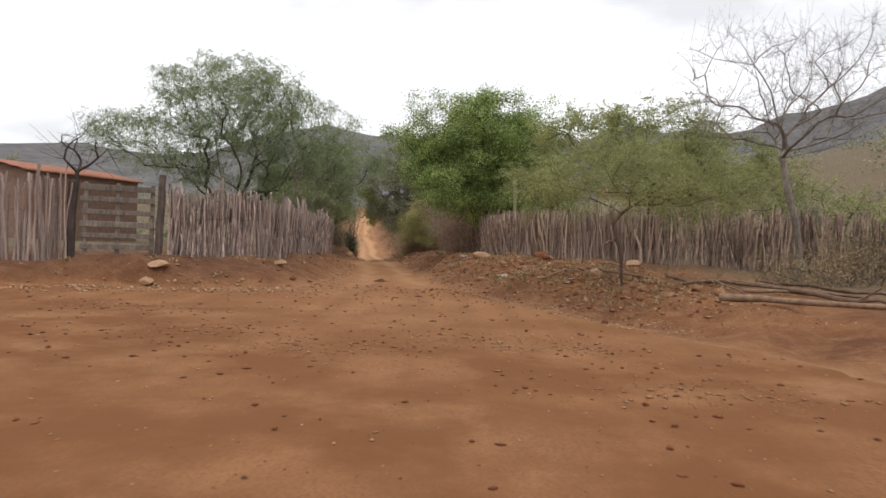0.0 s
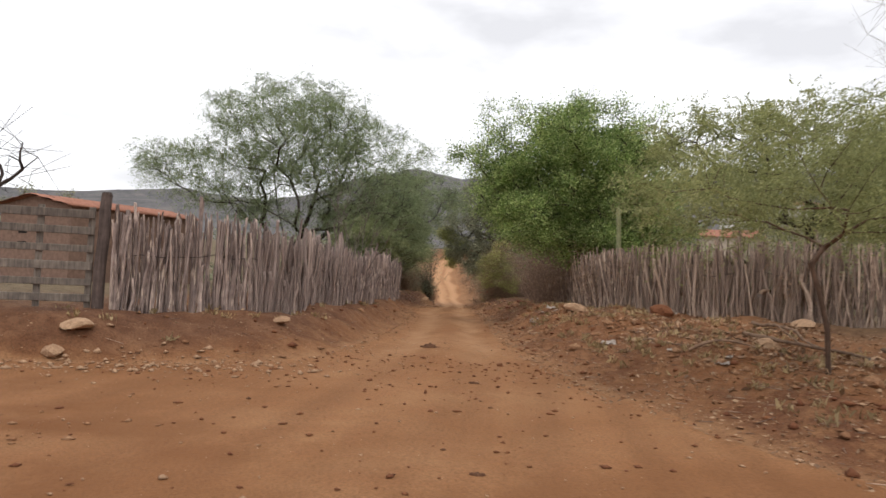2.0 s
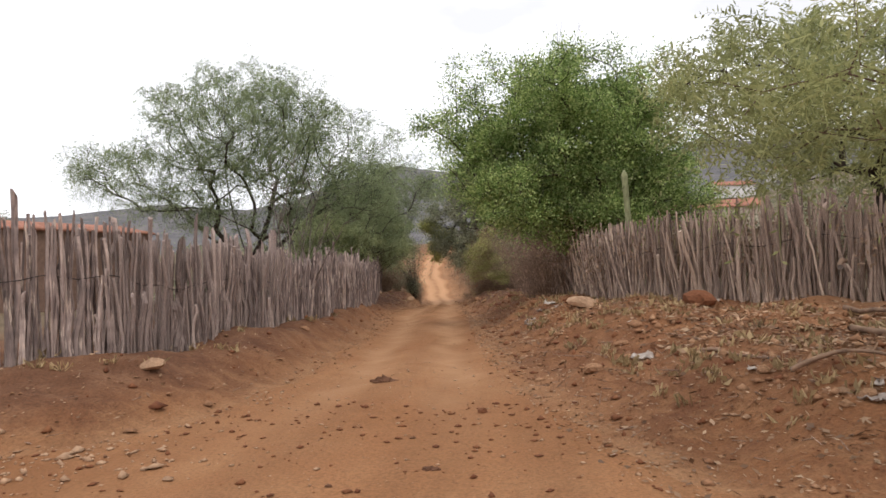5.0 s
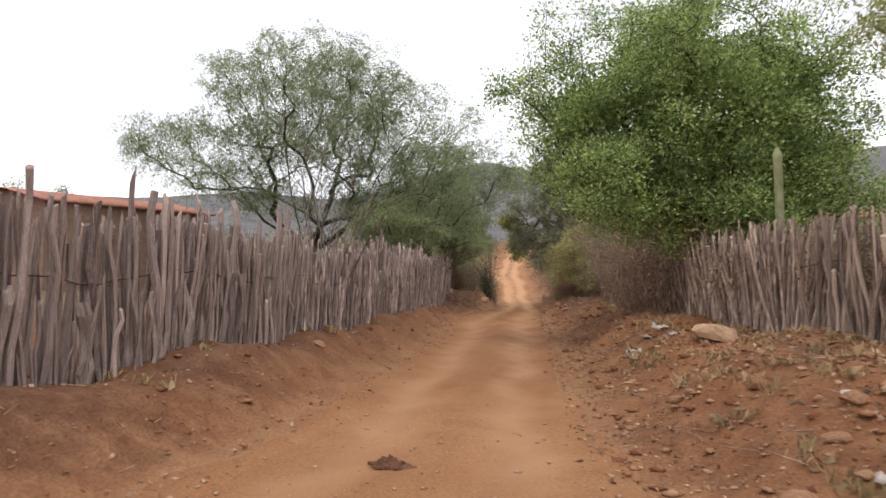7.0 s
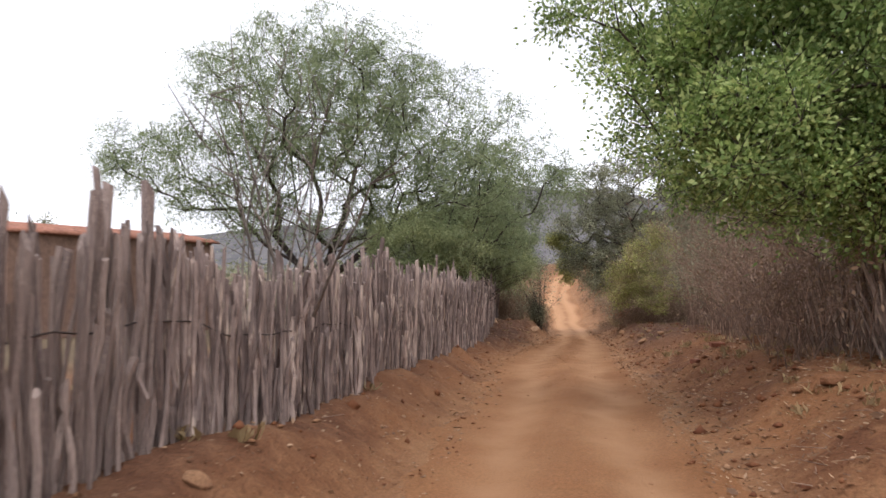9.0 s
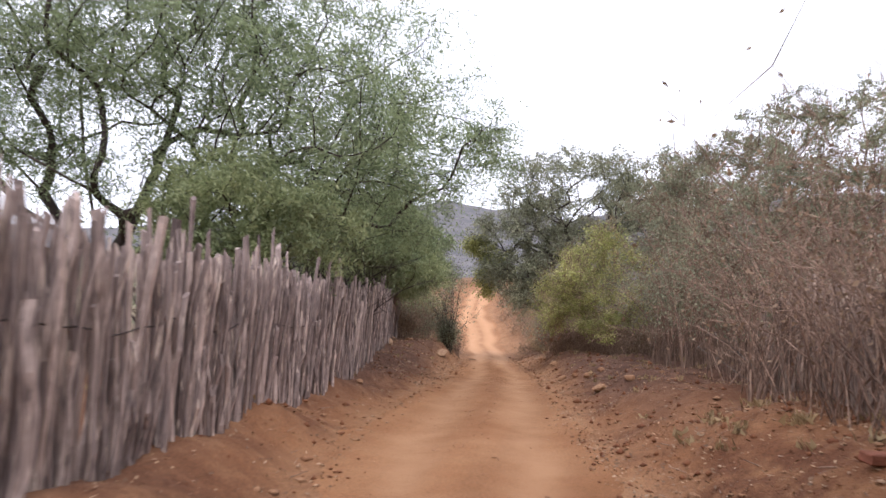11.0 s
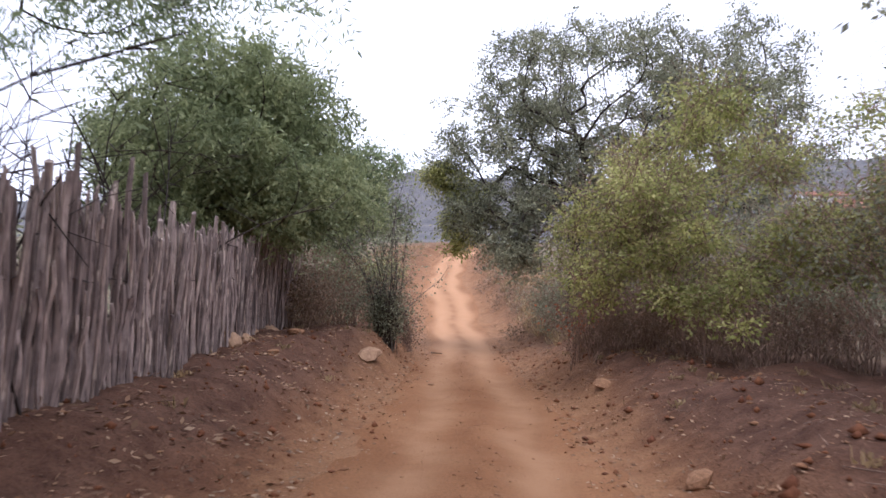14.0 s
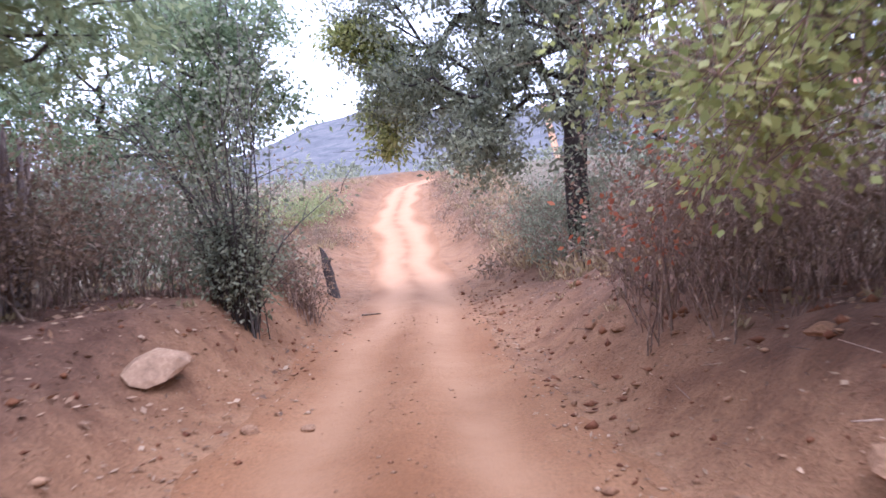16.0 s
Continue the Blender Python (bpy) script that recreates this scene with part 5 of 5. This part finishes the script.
def rail_gate():
    """A field gate of grey planks between two posts."""
    a, b = Vector((-5.98, 15.42, 0)), Vector((-7.42, 14.72, 0))
    d = (b - a).normalized()
    turn = math.atan2(d.y, d.x)
    z0 = lz(-6.6, 15.1)
    g = thing("field_gate", (a.x, a.y, z0), "closed grey plank field gate between dark posts", "gate")
    g.rotation_euler = (0, 0, turn)
    w = (b - a).length
    for z, h in ((0.12, 0.11), (0.36, 0.1), (0.60, 0.12), (0.86, 0.1), (1.10, 0.11), (1.32, 0.12)):
        bm = bmesh.new()
        box(bm, (0.1, -0.02, z), (w - 0.1, 0.012, z + h))
        for v in bm.verts:
            v.co.z += 0.015 * math.sin(9 * v.co.x + 5 * z)
        bmesh.ops.bevel(bm, geom=bm.edges, offset=0.006, segments=1, affect="EDGES")
        part("rail", bm, M_plank, g)
    for x in (0.14, w * 0.5, w - 0.2):
        bm = bmesh.new()
        box(bm, (x - 0.045, -0.05, 0.05), (x + 0.045, -0.022, 1.5))
        bmesh.ops.bevel(bm, geom=bm.edges, offset=0.006, segments=1, affect="EDGES")
        part("stile", bm, M_plank, g)
    for p, h in ((a, 1.75), (b + d * 0.06, 1.5)):
        z = lz(p.x, p.y)
        post = thing("gate_post", (p.x, p.y, z - 0.1), "thick dark weathered gate post", "post", "gate posts")
        rng = np.random.default_rng(int(h * 100))
        zs = np.linspace(0, h + 0.1, 8)
        c = np.stack([np.cumsum(rng.normal(size=8)) * 0.008, np.cumsum(rng.normal(size=8)) * 0.008, zs], 1)
        v, f = tube_path(c, [0.086, 0.085, 0.083, 0.085, 0.082, 0.083, 0.08, 0.075], 8)
        part_of("shaft", mesh_np("shaft", v, f, M_post, True), post)
        bm = bmesh.new()
        bmesh.ops.create_cone(bm, cap_ends=True, segments=8, radius1=0.08, radius2=0.06, depth=0.05, matrix=Matrix.Translation((c[-1][0], c[-1][1], h + 0.1)))
        part("cut_top", bm, M_post, post)


rail_gate()


def column_cactus(x, y, h, r, label, seed):
    """A ribbed upright cactus column with a rounded tip."""
    rng = np.random.default_rng(seed)
    ob = thing("column_cactus", on(x, y, -0.05), label, "cactus")
    n, k = 26, 20
    V, F = [], []
    for j in range(n + 1):
        z = h * j / n
        t = min(1.0, (h - z) / (r * 1.6))
        rr = r * math.sqrt(max(0.02, t * (2 - t))) * (1 + 0.05 * math.sin(z * 5 + seed))
        ox = 0.05 * math.sin(z * 0.9 + seed)
        for i in range(k):
            a = i * 2 * math.pi / k
            q = rr * (1 + 0.16 * (1 if i % 2 else -1))
            V.append((ox + q * math.cos(a), q * math.sin(a), z))
    for j in range(n):
        for i in range(k):
            F.append((j * k + i, j * k + (i + 1) % k, (j + 1) * k + (i + 1) % k, (j + 1) * k + i))
    part_of("stem", mesh_np("stem", V, F, M_cactus, True), ob)
    return ob


column_cactus(2.22, 24.75, 2.75, 0.055, "tall single column cactus rising behind the stick fence", 1)


# ---------------------------------------------------------------- stones, logs, litter
STONE_SHAPES = [stone_mesh("stone", M_stone, s, 0.6) for s in range(6)]
PALE_SHAPES = [stone_mesh("pale_stone", M_pale_stone, s + 20, 0.5) for s in range(3)]
CLOD_SHAPES = [stone_mesh("clod", M_red_stone, s + 40, 0.75) for s in range(2)]
rng_s = np.random.default_rng(77)


def stone(x, y, size, shapes, label, group="stones on the verges", tall=1.0):
    ob = new("stone", shapes[int(rng_s.integers(len(shapes)))])
    ob.location = on(x, y, -0.035 * size)
    ob.rotation_euler = (rng_s.normal() * 0.12, rng_s.normal() * 0.12, rng_s.uniform(0, 6.28))
    ob.scale = (size, size * rng_s.uniform(0.65, 1.0), size * tall)
    return tagged(ob, label, "stone", group)


for x, y, w in [(2.5, 14.75, 0.16), (3.8, 13.8, 0.3), (4.6, 13.2, 0.3), (4.1, 13.1, 0.28), (4.95, 13.1, 0.3), (2.9, 12.2, 0.14), (1.3, 17.8, 0.14), (2.2, 16.0, 0.16), (1.5, 18.7, 0.2), (1.1, 19.7, 0.22), (1.3, 18.3, 0.2),
                (0.9, 17.5, 0.25), (0.6, 20.0, 0.16), (1.1, 21.2, 0.26), (0.5, 20.1, 0.2), (-0.5, 23.2, 0.14), (0.2, 23.5, 0.18), (0.3, 26.5, 0.25), (0.0, 26.6, 0.16), (0.8, 30.0, 0.24), (-0.1, 30.7, 0.3),
                (-1.4, 32.9, 0.14), (-0.8, 30.9, 0.16), (-3.1, 51.5, 0.36), (-2.7, 46.2, 0.3), (-2.4, 44.5, 0.26), (-2.1, 43.9, 0.32), (-1.8, 43.6, 0.24), (-1.9, 41.0, 0.4), (-1.4, 40.5, 0.3), (-3.8, 56.2, 0.22),
                (-2.9, 52.8, 0.2), (-6.3, 39.6, 0.18), (-8.4, 52.7, 0.34), (-8.0, 50.6, 0.2), (-6.6, 54.0, 0.16), (-6.2, 54.2, 0.14), (-4.8, 26.6, 0.12), (-3.8, 22.2, 0.2), (-3.7, 14.5, 0.12), (-3.6, 55.7, 0.2)]:
    stone(x, y, w, STONE_SHAPES, "dusty brown field stone on the verge")
for x, y, w in [(-7.5, 54.4, 0.66), (-9.3, 53.4, 0.6), (-8.7, 50.4, 0.7), (-8.9, 51.6, 0.5), (-9.2, 52.4, 0.45), (0.7, 30.2, 0.42), (1.1, 22.75, 0.6), (5.0, 19.5, 0.45), (-5.5, 14.3, 0.4), (-3.75, 16.9, 0.34), (-5.6, 14.0, 0.3), (3.3, 15.7, 0.4)]:
    stone(x, y, w, PALE_SHAPES, "pale flat weathered boulder on red soil", "pale boulders")
for x, y, w in [(2.75, 20.95, 0.5), (3.1, 22.4, 0.3), (-0.2, 16.4, 0.12)]:
    stone(x, y, w, CLOD_SHAPES, "rounded red earth clod", "earth clods")

brick_me = bpy.data.meshes.new("brick")
bm = bmesh.new()
box(bm, (-0.12, -0.06, 0), (0.12, 0.06, 0.07))
bmesh.ops.bevel(bm, geom=bm.edges, offset=0.008, segments=1, affect="EDGES")
bm.to_mesh(brick_me)
bm.free()
brick_me.materials.append(M_brickred)
for x, y, a in [(-0.42, 31.75, 0.3), (-0.8, 31.0, 1.2)]:
    b = new("brick", brick_me)
    b.location, b.rotation_euler = on(x, y, 0.01), (0.1, 0.05, a)
    tagged(b, "loose dark red brick lying on the verge", "brick", "loose bricks")


def clod_pile(x, y, w, label, seed):
    """A flat crumbled clod, one lumpy mesh."""
    bm = bmesh.new()
    bmesh.ops.create_icosphere(bm, subdivisions=4, radius=0.5)
    for v in bm.verts:
        q = Vector((v.co.x * 2.2, v.co.y * 1.1, 0)) + Vector((seed * 9, 0, 0))
        v.co *= 1 + 0.45 * noise.noise(q * 2.4) + 0.2 * noise.noise(q * 7)
        v.co = Vector((v.co.x * w, v.co.y * w * 0.55, max(v.co.z, -0.02) * w * 0.32 * (1 + 0.6 * noise.noise(q * 5))))
    me = bpy.data.meshes.new("clod")
    bm.to_mesh(me)
    bm.free()
    me.materials.append(M_dung)
    ob = new("clod", me)
    ob.location = on(x, y, 0.0)
    return tagged(ob, label, "clod", "dark clods")


clod_pile(-1.52, 18.2, 0.32, "dark crumbled clod on the road", 1)
clod_pile(-0.41, 14.45, 0.13, "small dark clod on the road", 2)
clod_pile(0.0, 10.45, 0.1, "small dark clod on the road", 3)


def log(x0, y0, x1, y1, r, label, seed, lift=0.0, fork=False):
    """A crooked dead branch lying on the ground."""
    rng = np.random.default_rng(seed)
    n = 9
    xs, ys = np.linspace(x0, x1, n), np.linspace(y0, y1, n)
    ln = math.hypot(x1 - x0, y1 - y0)
    zs = np.array([lz(a, b) for a, b in zip(xs, ys)])
    zs = np.maximum(zs, np.linspace(zs[0], zs[-1], n)) + r * 0.8 + lift
    c = np.stack([xs, ys, zs], 1)
    c[1:-1, :2] += rng.normal(size=(n - 2, 2)) * ln * 0.012
    o = c[0].copy()
    ob = thing("log", o, label, "log", "dead logs")
    rad = r * np.linspace(1.05, 0.55, n) * rng.uniform(0.9, 1.1, n)
    v, f = tube_path(c - o, rad, 8)
    part_of("stem", mesh_np("stem", v, f, M_log, True), ob)
    for e, q in ((0, rad[0]), (-1, rad[-1])):
        bm = bmesh.new()
        d = Vector(c[1] - c[0]) if e == 0 else Vector(c[-2] - c[-1])
        bmesh.ops.create_cone(bm, cap_ends=True, segments=8, radius1=q, radius2=q * 0.95, depth=0.012, matrix=Matrix.Translation(c[e] - o) @ d.to_track_quat("Z", "Y").to_matrix().to_4x4())
        part("cut_end", bm, M_plank, ob)
    if fork:
        k = n // 2
        p1 = c[k] - o + np.array([rng.normal() * 0.3, rng.normal() * 0.3, 0.25])
        v, f = tubes([c[k] - o], [p1], [rad[k] * 0.6], [rad[k] * 0.3], 6)
        part_of("side_branch", mesh_np("side_branch", v, f, M_log, True), ob)
    return ob


for k, (x0, y0, x1, y1, r, fk) in enumerate([(5.0, 16.4, 5.35, 12.7, 0.035, False), (4.85, 15.2, 5.6, 12.9, 0.03, True), (4.5, 11.75, 6.5, 10.4, 0.06, False), (6.0, 15.5, 7.7, 13.6, 0.045, True), (5.3, 14.7, 7.2, 12.4, 0.035, False),
                                             (6.3, 13.4, 7.4, 10.9, 0.05, True), (6.9, 16.2, 8.9, 13.4, 0.04, False), (5.6, 13.7, 6.6, 13.2, 0.04, False), (2.3, 15.6, 3.0, 15.2, 0.02, False), (1.9, 16.9, 2.3, 16.2, 0.018, False),
                                             (3.4, 17.2, 4.2, 14.9, 0.03, True), (3.9, 18.6, 4.3, 16.5, 0.03, False)]):
    log(x0, y0, x1, y1, r, "long crooked dead log on the rough verge", 90 + k, 0.03 * (k % 3), fk)
log(4.3, 19.7, 4.9, 21.1, 0.035, "slanting pole leaning on the stick fence", 120, 0.55)
log(-7.6, 62.6, -7.35, 63.1, 0.02, "small twig at the road's edge", 122)


def scatter_pebbles(name, n, region, size, material, label, seed, flat=0.42):
    """Many small chipped stones lying on the ground, joined."""
    rng = np.random.default_rng(seed)
    octa = np.array([(1, 0, 0), (-1, 0, 0), (0, 1, 0), (0, -1, 0), (0, 0, 1), (0, 0, -1.0)])
    tri = np.array([(0, 2, 4), (2, 1, 4), (1, 3, 4), (3, 0, 4), (2, 0, 5), (1, 2, 5), (3, 1, 5), (0, 3, 5)])
    pts = region(n, rng)
    n = len(pts)
    s = size[0] + (size[1] - size[0]) * rng.uniform(0, 1, n) ** 4
    z = land(pts[:, 0], pts[:, 1])
    v = octa[None] * rng.uniform(0.5, 1.5, (n, 6, 1)) * rng.uniform(0.55, 1.25, (n, 1, 3)) * s[:, None, None] * 0.5
    a = rng.uniform(0, 6.28, n)
    c, q = np.cos(a)[:, None], np.sin(a)[:, None]
    x, y = v[:, :, 0] * c - v[:, :, 1] * q, v[:, :, 0] * q + v[:, :, 1] * c
    v = np.stack([x + pts[:, :1], y + pts[:, 1:2], v[:, :, 2] * flat + z[:, None] + s[:, None] * 0.1], 2)
    f = (np.arange(n) * 6)[:, None, None] + tri[None]
    me = mesh_np(name, v.reshape(-1, 3), f.reshape(-1, 3), material)
    return tagged(new(name, me), label, "pebbles", kind="stuff")


def near_lane(lo, hi, y0, y1, bias=1.0):
    """A region beside or on the road: lo and hi are metres outside its edge (negative: within), on both sides."""
    def pick(n, rng):
        y = y0 + (y1 - y0) * rng.uniform(0, 1, n) ** bias
        d = rng.uniform(lo, hi, n)
        left = rng.random(n) < 0.25
        return np.stack([np.where(left, edge_l(y) - d, edge_r(y) + d), y], 1)
    return pick


def on_road(y0, y1, bias=1.0):
    def pick(n, rng):
        y = y0 + (y1 - y0) * rng.uniform(0, 1, n) ** bias
        l, r = np.maximum(edge_l(y), -11), np.minimum(edge_r(y), 9)
        return np.stack([l + (r - l) * rng.uniform(0, 1, n), y], 1)
    return pick


def patches(centres, spread):
    def pick(n, rng):
        c = np.array(centres)[rng.integers(len(centres), size=n)]
        return c + rng.normal(size=(n, 2)) * np.array(spread)
    return pick


scatter_pebbles("road_pebbles", 3200, on_road(2.0, 17), (0.008, 0.085), M_red_stone, "dark red pebbles strewn over the road", 201)
scatter_pebbles("road_pebbles", 2000, on_road(2.5, 20), (0.012, 0.06), M_pale_stone, "pale pebbles strewn over the road", 202)
scatter_pebbles("road_pebbles", 160, on_road(2.5, 16), (0.015, 0.07), M_dung, "dark crumbs strewn over the road", 215, 0.6)
scatter_pebbles("verge_rubble", 700, patches([(-5.2, 13.6), (-6.6, 13.4), (-4.2, 14.2), (-7.6, 12.6), (-3.4, 14.6), (-9.0, 12.2)], (0.7, 0.35)), (0.03, 0.14), M_pale_stone, "pale stones before the gate and fence", 216, 0.5)
scatter_pebbles("road_pebbles", 700, on_road(17, 60), (0.012, 0.05), M_stone, "loose pebbles on the lane", 203)
scatter_pebbles("gravel_patch", 2000, patches([(-1.2, 7.8), (0.4, 8.8), (-2.6, 8.6), (1.6, 8.4), (-4.4, 10.6), (2.4, 6.3)], (0.7, 0.3)), (0.015, 0.07), M_stone, "patches of gravel on the crossing", 204)
scatter_pebbles("verge_rubble", 2000, near_lane(-0.1, 2.6, 11, 34), (0.015, 0.13), M_stone, "stony rubble on the red verges", 205)
scatter_pebbles("verge_rubble", 1000, near_lane(-0.1, 2.6, 11, 34), (0.015, 0.09), M_pale_stone, "pale chips among the verge rubble", 206)
scatter_pebbles("verge_rubble", 1000, patches([(2.4, 18.6), (3.0, 17.2), (2.2, 20.4), (3.6, 18.4), (1.6, 22.4), (3.2, 15.6)], (0.6, 0.6)), (0.03, 0.13), M_stone, "heaps of pale broken chips on the verge", 210, 0.8)
scatter_pebbles("verge_rubble", 1100, near_lane(0.0, 2.4, 11, 36), (0.02, 0.15), M_red_stone, "red clods on the verges", 207, 0.7)
scatter_pebbles("verge_rubble", 2600, near_lane(-0.25, 2.4, 34, 66), (0.015, 0.12), M_stone, "stones along the sunken lane", 208)
scatter_pebbles("verge_rubble", 1500, near_lane(-0.1, 2.4, 34, 66), (0.02, 0.14), M_red_stone, "red clods along the sunken lane", 209, 0.7)


def lane_middle(y0, y1):
    def pick(n, rng):
        y = rng.uniform(y0, y1, n)
        return np.stack([0.5 * (edge_l(y) + edge_r(y)) + rng.normal(size=n) * 0.22, y], 1)
    return pick


def lane_rims(y0, y1):
    def pick(n, rng):
        y = rng.uniform(y0, y1, n)
        d = rng.normal(size=n) * 0.16 - 0.1
        return np.stack([np.where(rng.random(n) < 0.5, edge_l(y) - d, edge_r(y) + d), y], 1)
    return pick


def bank_left(y0, y1, w):
    def pick(n, rng):
        y = rng.uniform(y0, y1, n)
        return np.stack([edge_l(y) - rng.uniform(0.1, w, n), y], 1)
    return pick


scatter_pebbles("road_pebbles", 1500, lane_middle(34, 62), (0.008, 0.05), M_stone, "loose grit along the middle of the lane", 211)
scatter_pebbles("road_pebbles", 1400, lane_rims(12, 62), (0.012, 0.07), M_pale_stone, "pale chips along the lane's rims", 212)
scatter_pebbles("road_pebbles", 900, lane_rims(12, 62), (0.015, 0.08), M_red_stone, "dark clods along the lane's rims", 213)
scatter_pebbles("verge_rubble", 900, bank_left(42, 58, 3.2), (0.015, 0.09), M_red_stone, "crumbly clods on the bank below the fence", 214, 0.8)


def leaf_litter(n, region, label, seed, size=0.04):
    rng = np.random.default_rng(seed)
    p = region(n, rng)
    c = np.stack([p[:, 0], p[:, 1], land(p[:, 0], p[:, 1]) + 0.012], 1)
    ax = unit(rng.normal(size=(len(c), 3)) * np.array([1, 1, 0.25]))
    b = unit(np.cross(ax, np.array([0, 0, 1.0]) + rng.normal(size=(len(c), 3)) * 0.45))
    le = size * rng.uniform(0.5, 1.7, (len(c), 1))
    wi = le * rng.uniform(0.25, 0.6, (len(c), 1))
    v = np.stack([c, c + ax * le * 0.5 + b * wi * 0.5, c + ax * le, c + ax * le * 0.5 - b * wi * 0.5], 1).reshape(-1, 3)
    me = mesh_np("leaf_litter", v, np.arange(4 * len(c)).reshape(-1, 4), M_litter)
    tagged(new("leaf_litter", me), label, "litter", kind="stuff")


leaf_litter(15000, near_lane(-0.2, 2.8, 10, 36), "dry leaves, chips and straw on the verges", 301)
leaf_litter(5000, bank_left(42, 60, 3.6), "dry leaves on the bank below the fence", 303, 0.06)
leaf_litter(7000, patches([(2.6, 18.0), (3.6, 17.0), (2.2, 20.6), (4.4, 18.6), (1.4, 23.4), (3.4, 15.2), (4.6, 14.6)], (0.8, 1.0)), "chips, straw and husks heaped on the verge", 304, 0.07)
leaf_litter(9000, near_lane(-0.3, 2.6, 34, 68), "dry leaves on the sunken lane's banks", 302)


def ground_twigs(n, region, label, seed):
    rng = np.random.default_rng(seed)
    p = region(n, rng)
    c = np.stack([p[:, 0], p[:, 1], land(p[:, 0], p[:, 1]) + 0.015], 1)
    d = unit(rng.normal(size=(len(c), 3)) * np.array([1, 1, 0.12])) * rng.uniform(0.05, 0.24, (len(c), 1))
    d[:, 2] = np.abs(d[:, 2])
    r = rng.uniform(0.002, 0.006, len(c))
    v, f = tubes(c, c + d, r, r * 0.6, 4)
    tagged(new("fallen_twigs", mesh_np("fallen_twigs", v, f, M_drytwig)), label, "twigs", kind="stuff")


ground_twigs(520, near_lane(0.1, 2.8, 11, 34), "fallen dry twigs on the verges", 311)
ground_twigs(260, near_lane(0.5, 2.6, 34, 64), "fallen dry twigs along the lane", 312)


def grass_tufts(name, n, region, h, material, label, seed, blades=14):
    rng = np.random.default_rng(seed)
    p = region(n, rng)
    c = np.repeat(np.stack([p[:, 0], p[:, 1], land(p[:, 0], p[:, 1]) - 0.01], 1), blades, 0)
    c[:, :2] += rng.normal(size=(len(c), 2)) * 0.05
    d = unit(rng.normal(size=(len(c), 3)) * np.array([0.6, 0.6, 0.1]) + np.array([0, 0, 1.0])) * h * rng.uniform(0.4, 1.2, (len(c), 1))
    b = unit(np.cross(d, rng.normal(size=(len(c), 3)))) * 0.006
    v = np.stack([c - b, c + b, c + d * 0.6 + b * 0.7 + rng.normal(size=c.shape) * 0.02, c + d], 1).reshape(-1, 3)
    me = mesh_np(name, v, np.arange(4 * len(c)).reshape(-1, 4), material)
    tagged(new(name, me), label, "grass", kind="stuff")


grass_tufts("dry_grass", 420, near_lane(0.8, 4.0, 12, 36), 0.12, M_straw, "sparse dry grass tufts on the verges", 321)
grass_tufts("dry_grass", 900, near_lane(1.4, 6.0, 58, 110), 0.5, M_straw, "dry straw-coloured grass on the far slope", 322)
grass_tufts("dry_grass", 90, near_lane(0.8, 3.0, 36, 60), 0.11, M_straw, "brown weeds along the lane", 323)


def scrap(x, y, w, label, seed):
    """A crumpled pale scrap of plastic."""
    rng = np.random.default_rng(seed)
    n = 6
    g = np.linspace(-0.5, 0.5, n) * w
    X, Y = np.meshgrid(g, g * 0.6)
    Z = np.abs(rng.normal(size=(n, n))) * w * 0.16
    V = np.stack([X + rng.normal(size=(n, n)) * w * 0.04, Y + rng.normal(size=(n, n)) * w * 0.04, Z], 2).reshape(-1, 3)
    F = [(j * n + i, j * n + i + 1, (j + 1) * n + i + 1, (j + 1) * n + i) for j in range(n - 1) for i in range(n - 1)]
    me = mesh_np("plastic_scrap", V, F, M_rag)
    ob = new("plastic_scrap", me)
    ob.location, ob.rotation_euler = on(x, y, 0.005), (0, 0, rng.uniform(0, 6))
    m = ob.modifiers.new("thickness", "SOLIDIFY")
    m.thickness = 0.004
    return tagged(ob, label, "scrap", "plastic scraps")


for k, (x, y, w) in enumerate([(2.5, 14.7, 0.2), (2.62, 14.9, 0.16), (3.0, 21.25, 0.34), (0.2, 23.25, 0.28), (0.75, 23.9, 0.24), (1.45, 17.7, 0.3), (0.4, 24.2, 0.22), (0.6, 24.8, 0.3), (0.2, 23.65, 0.26), (1.5, 18.8, 0.18), (2.15, 16.05, 0.14)]):
    scrap(x, y, 0.78 * w, "crumpled pale plastic scrap on the red verge", 400 + k)
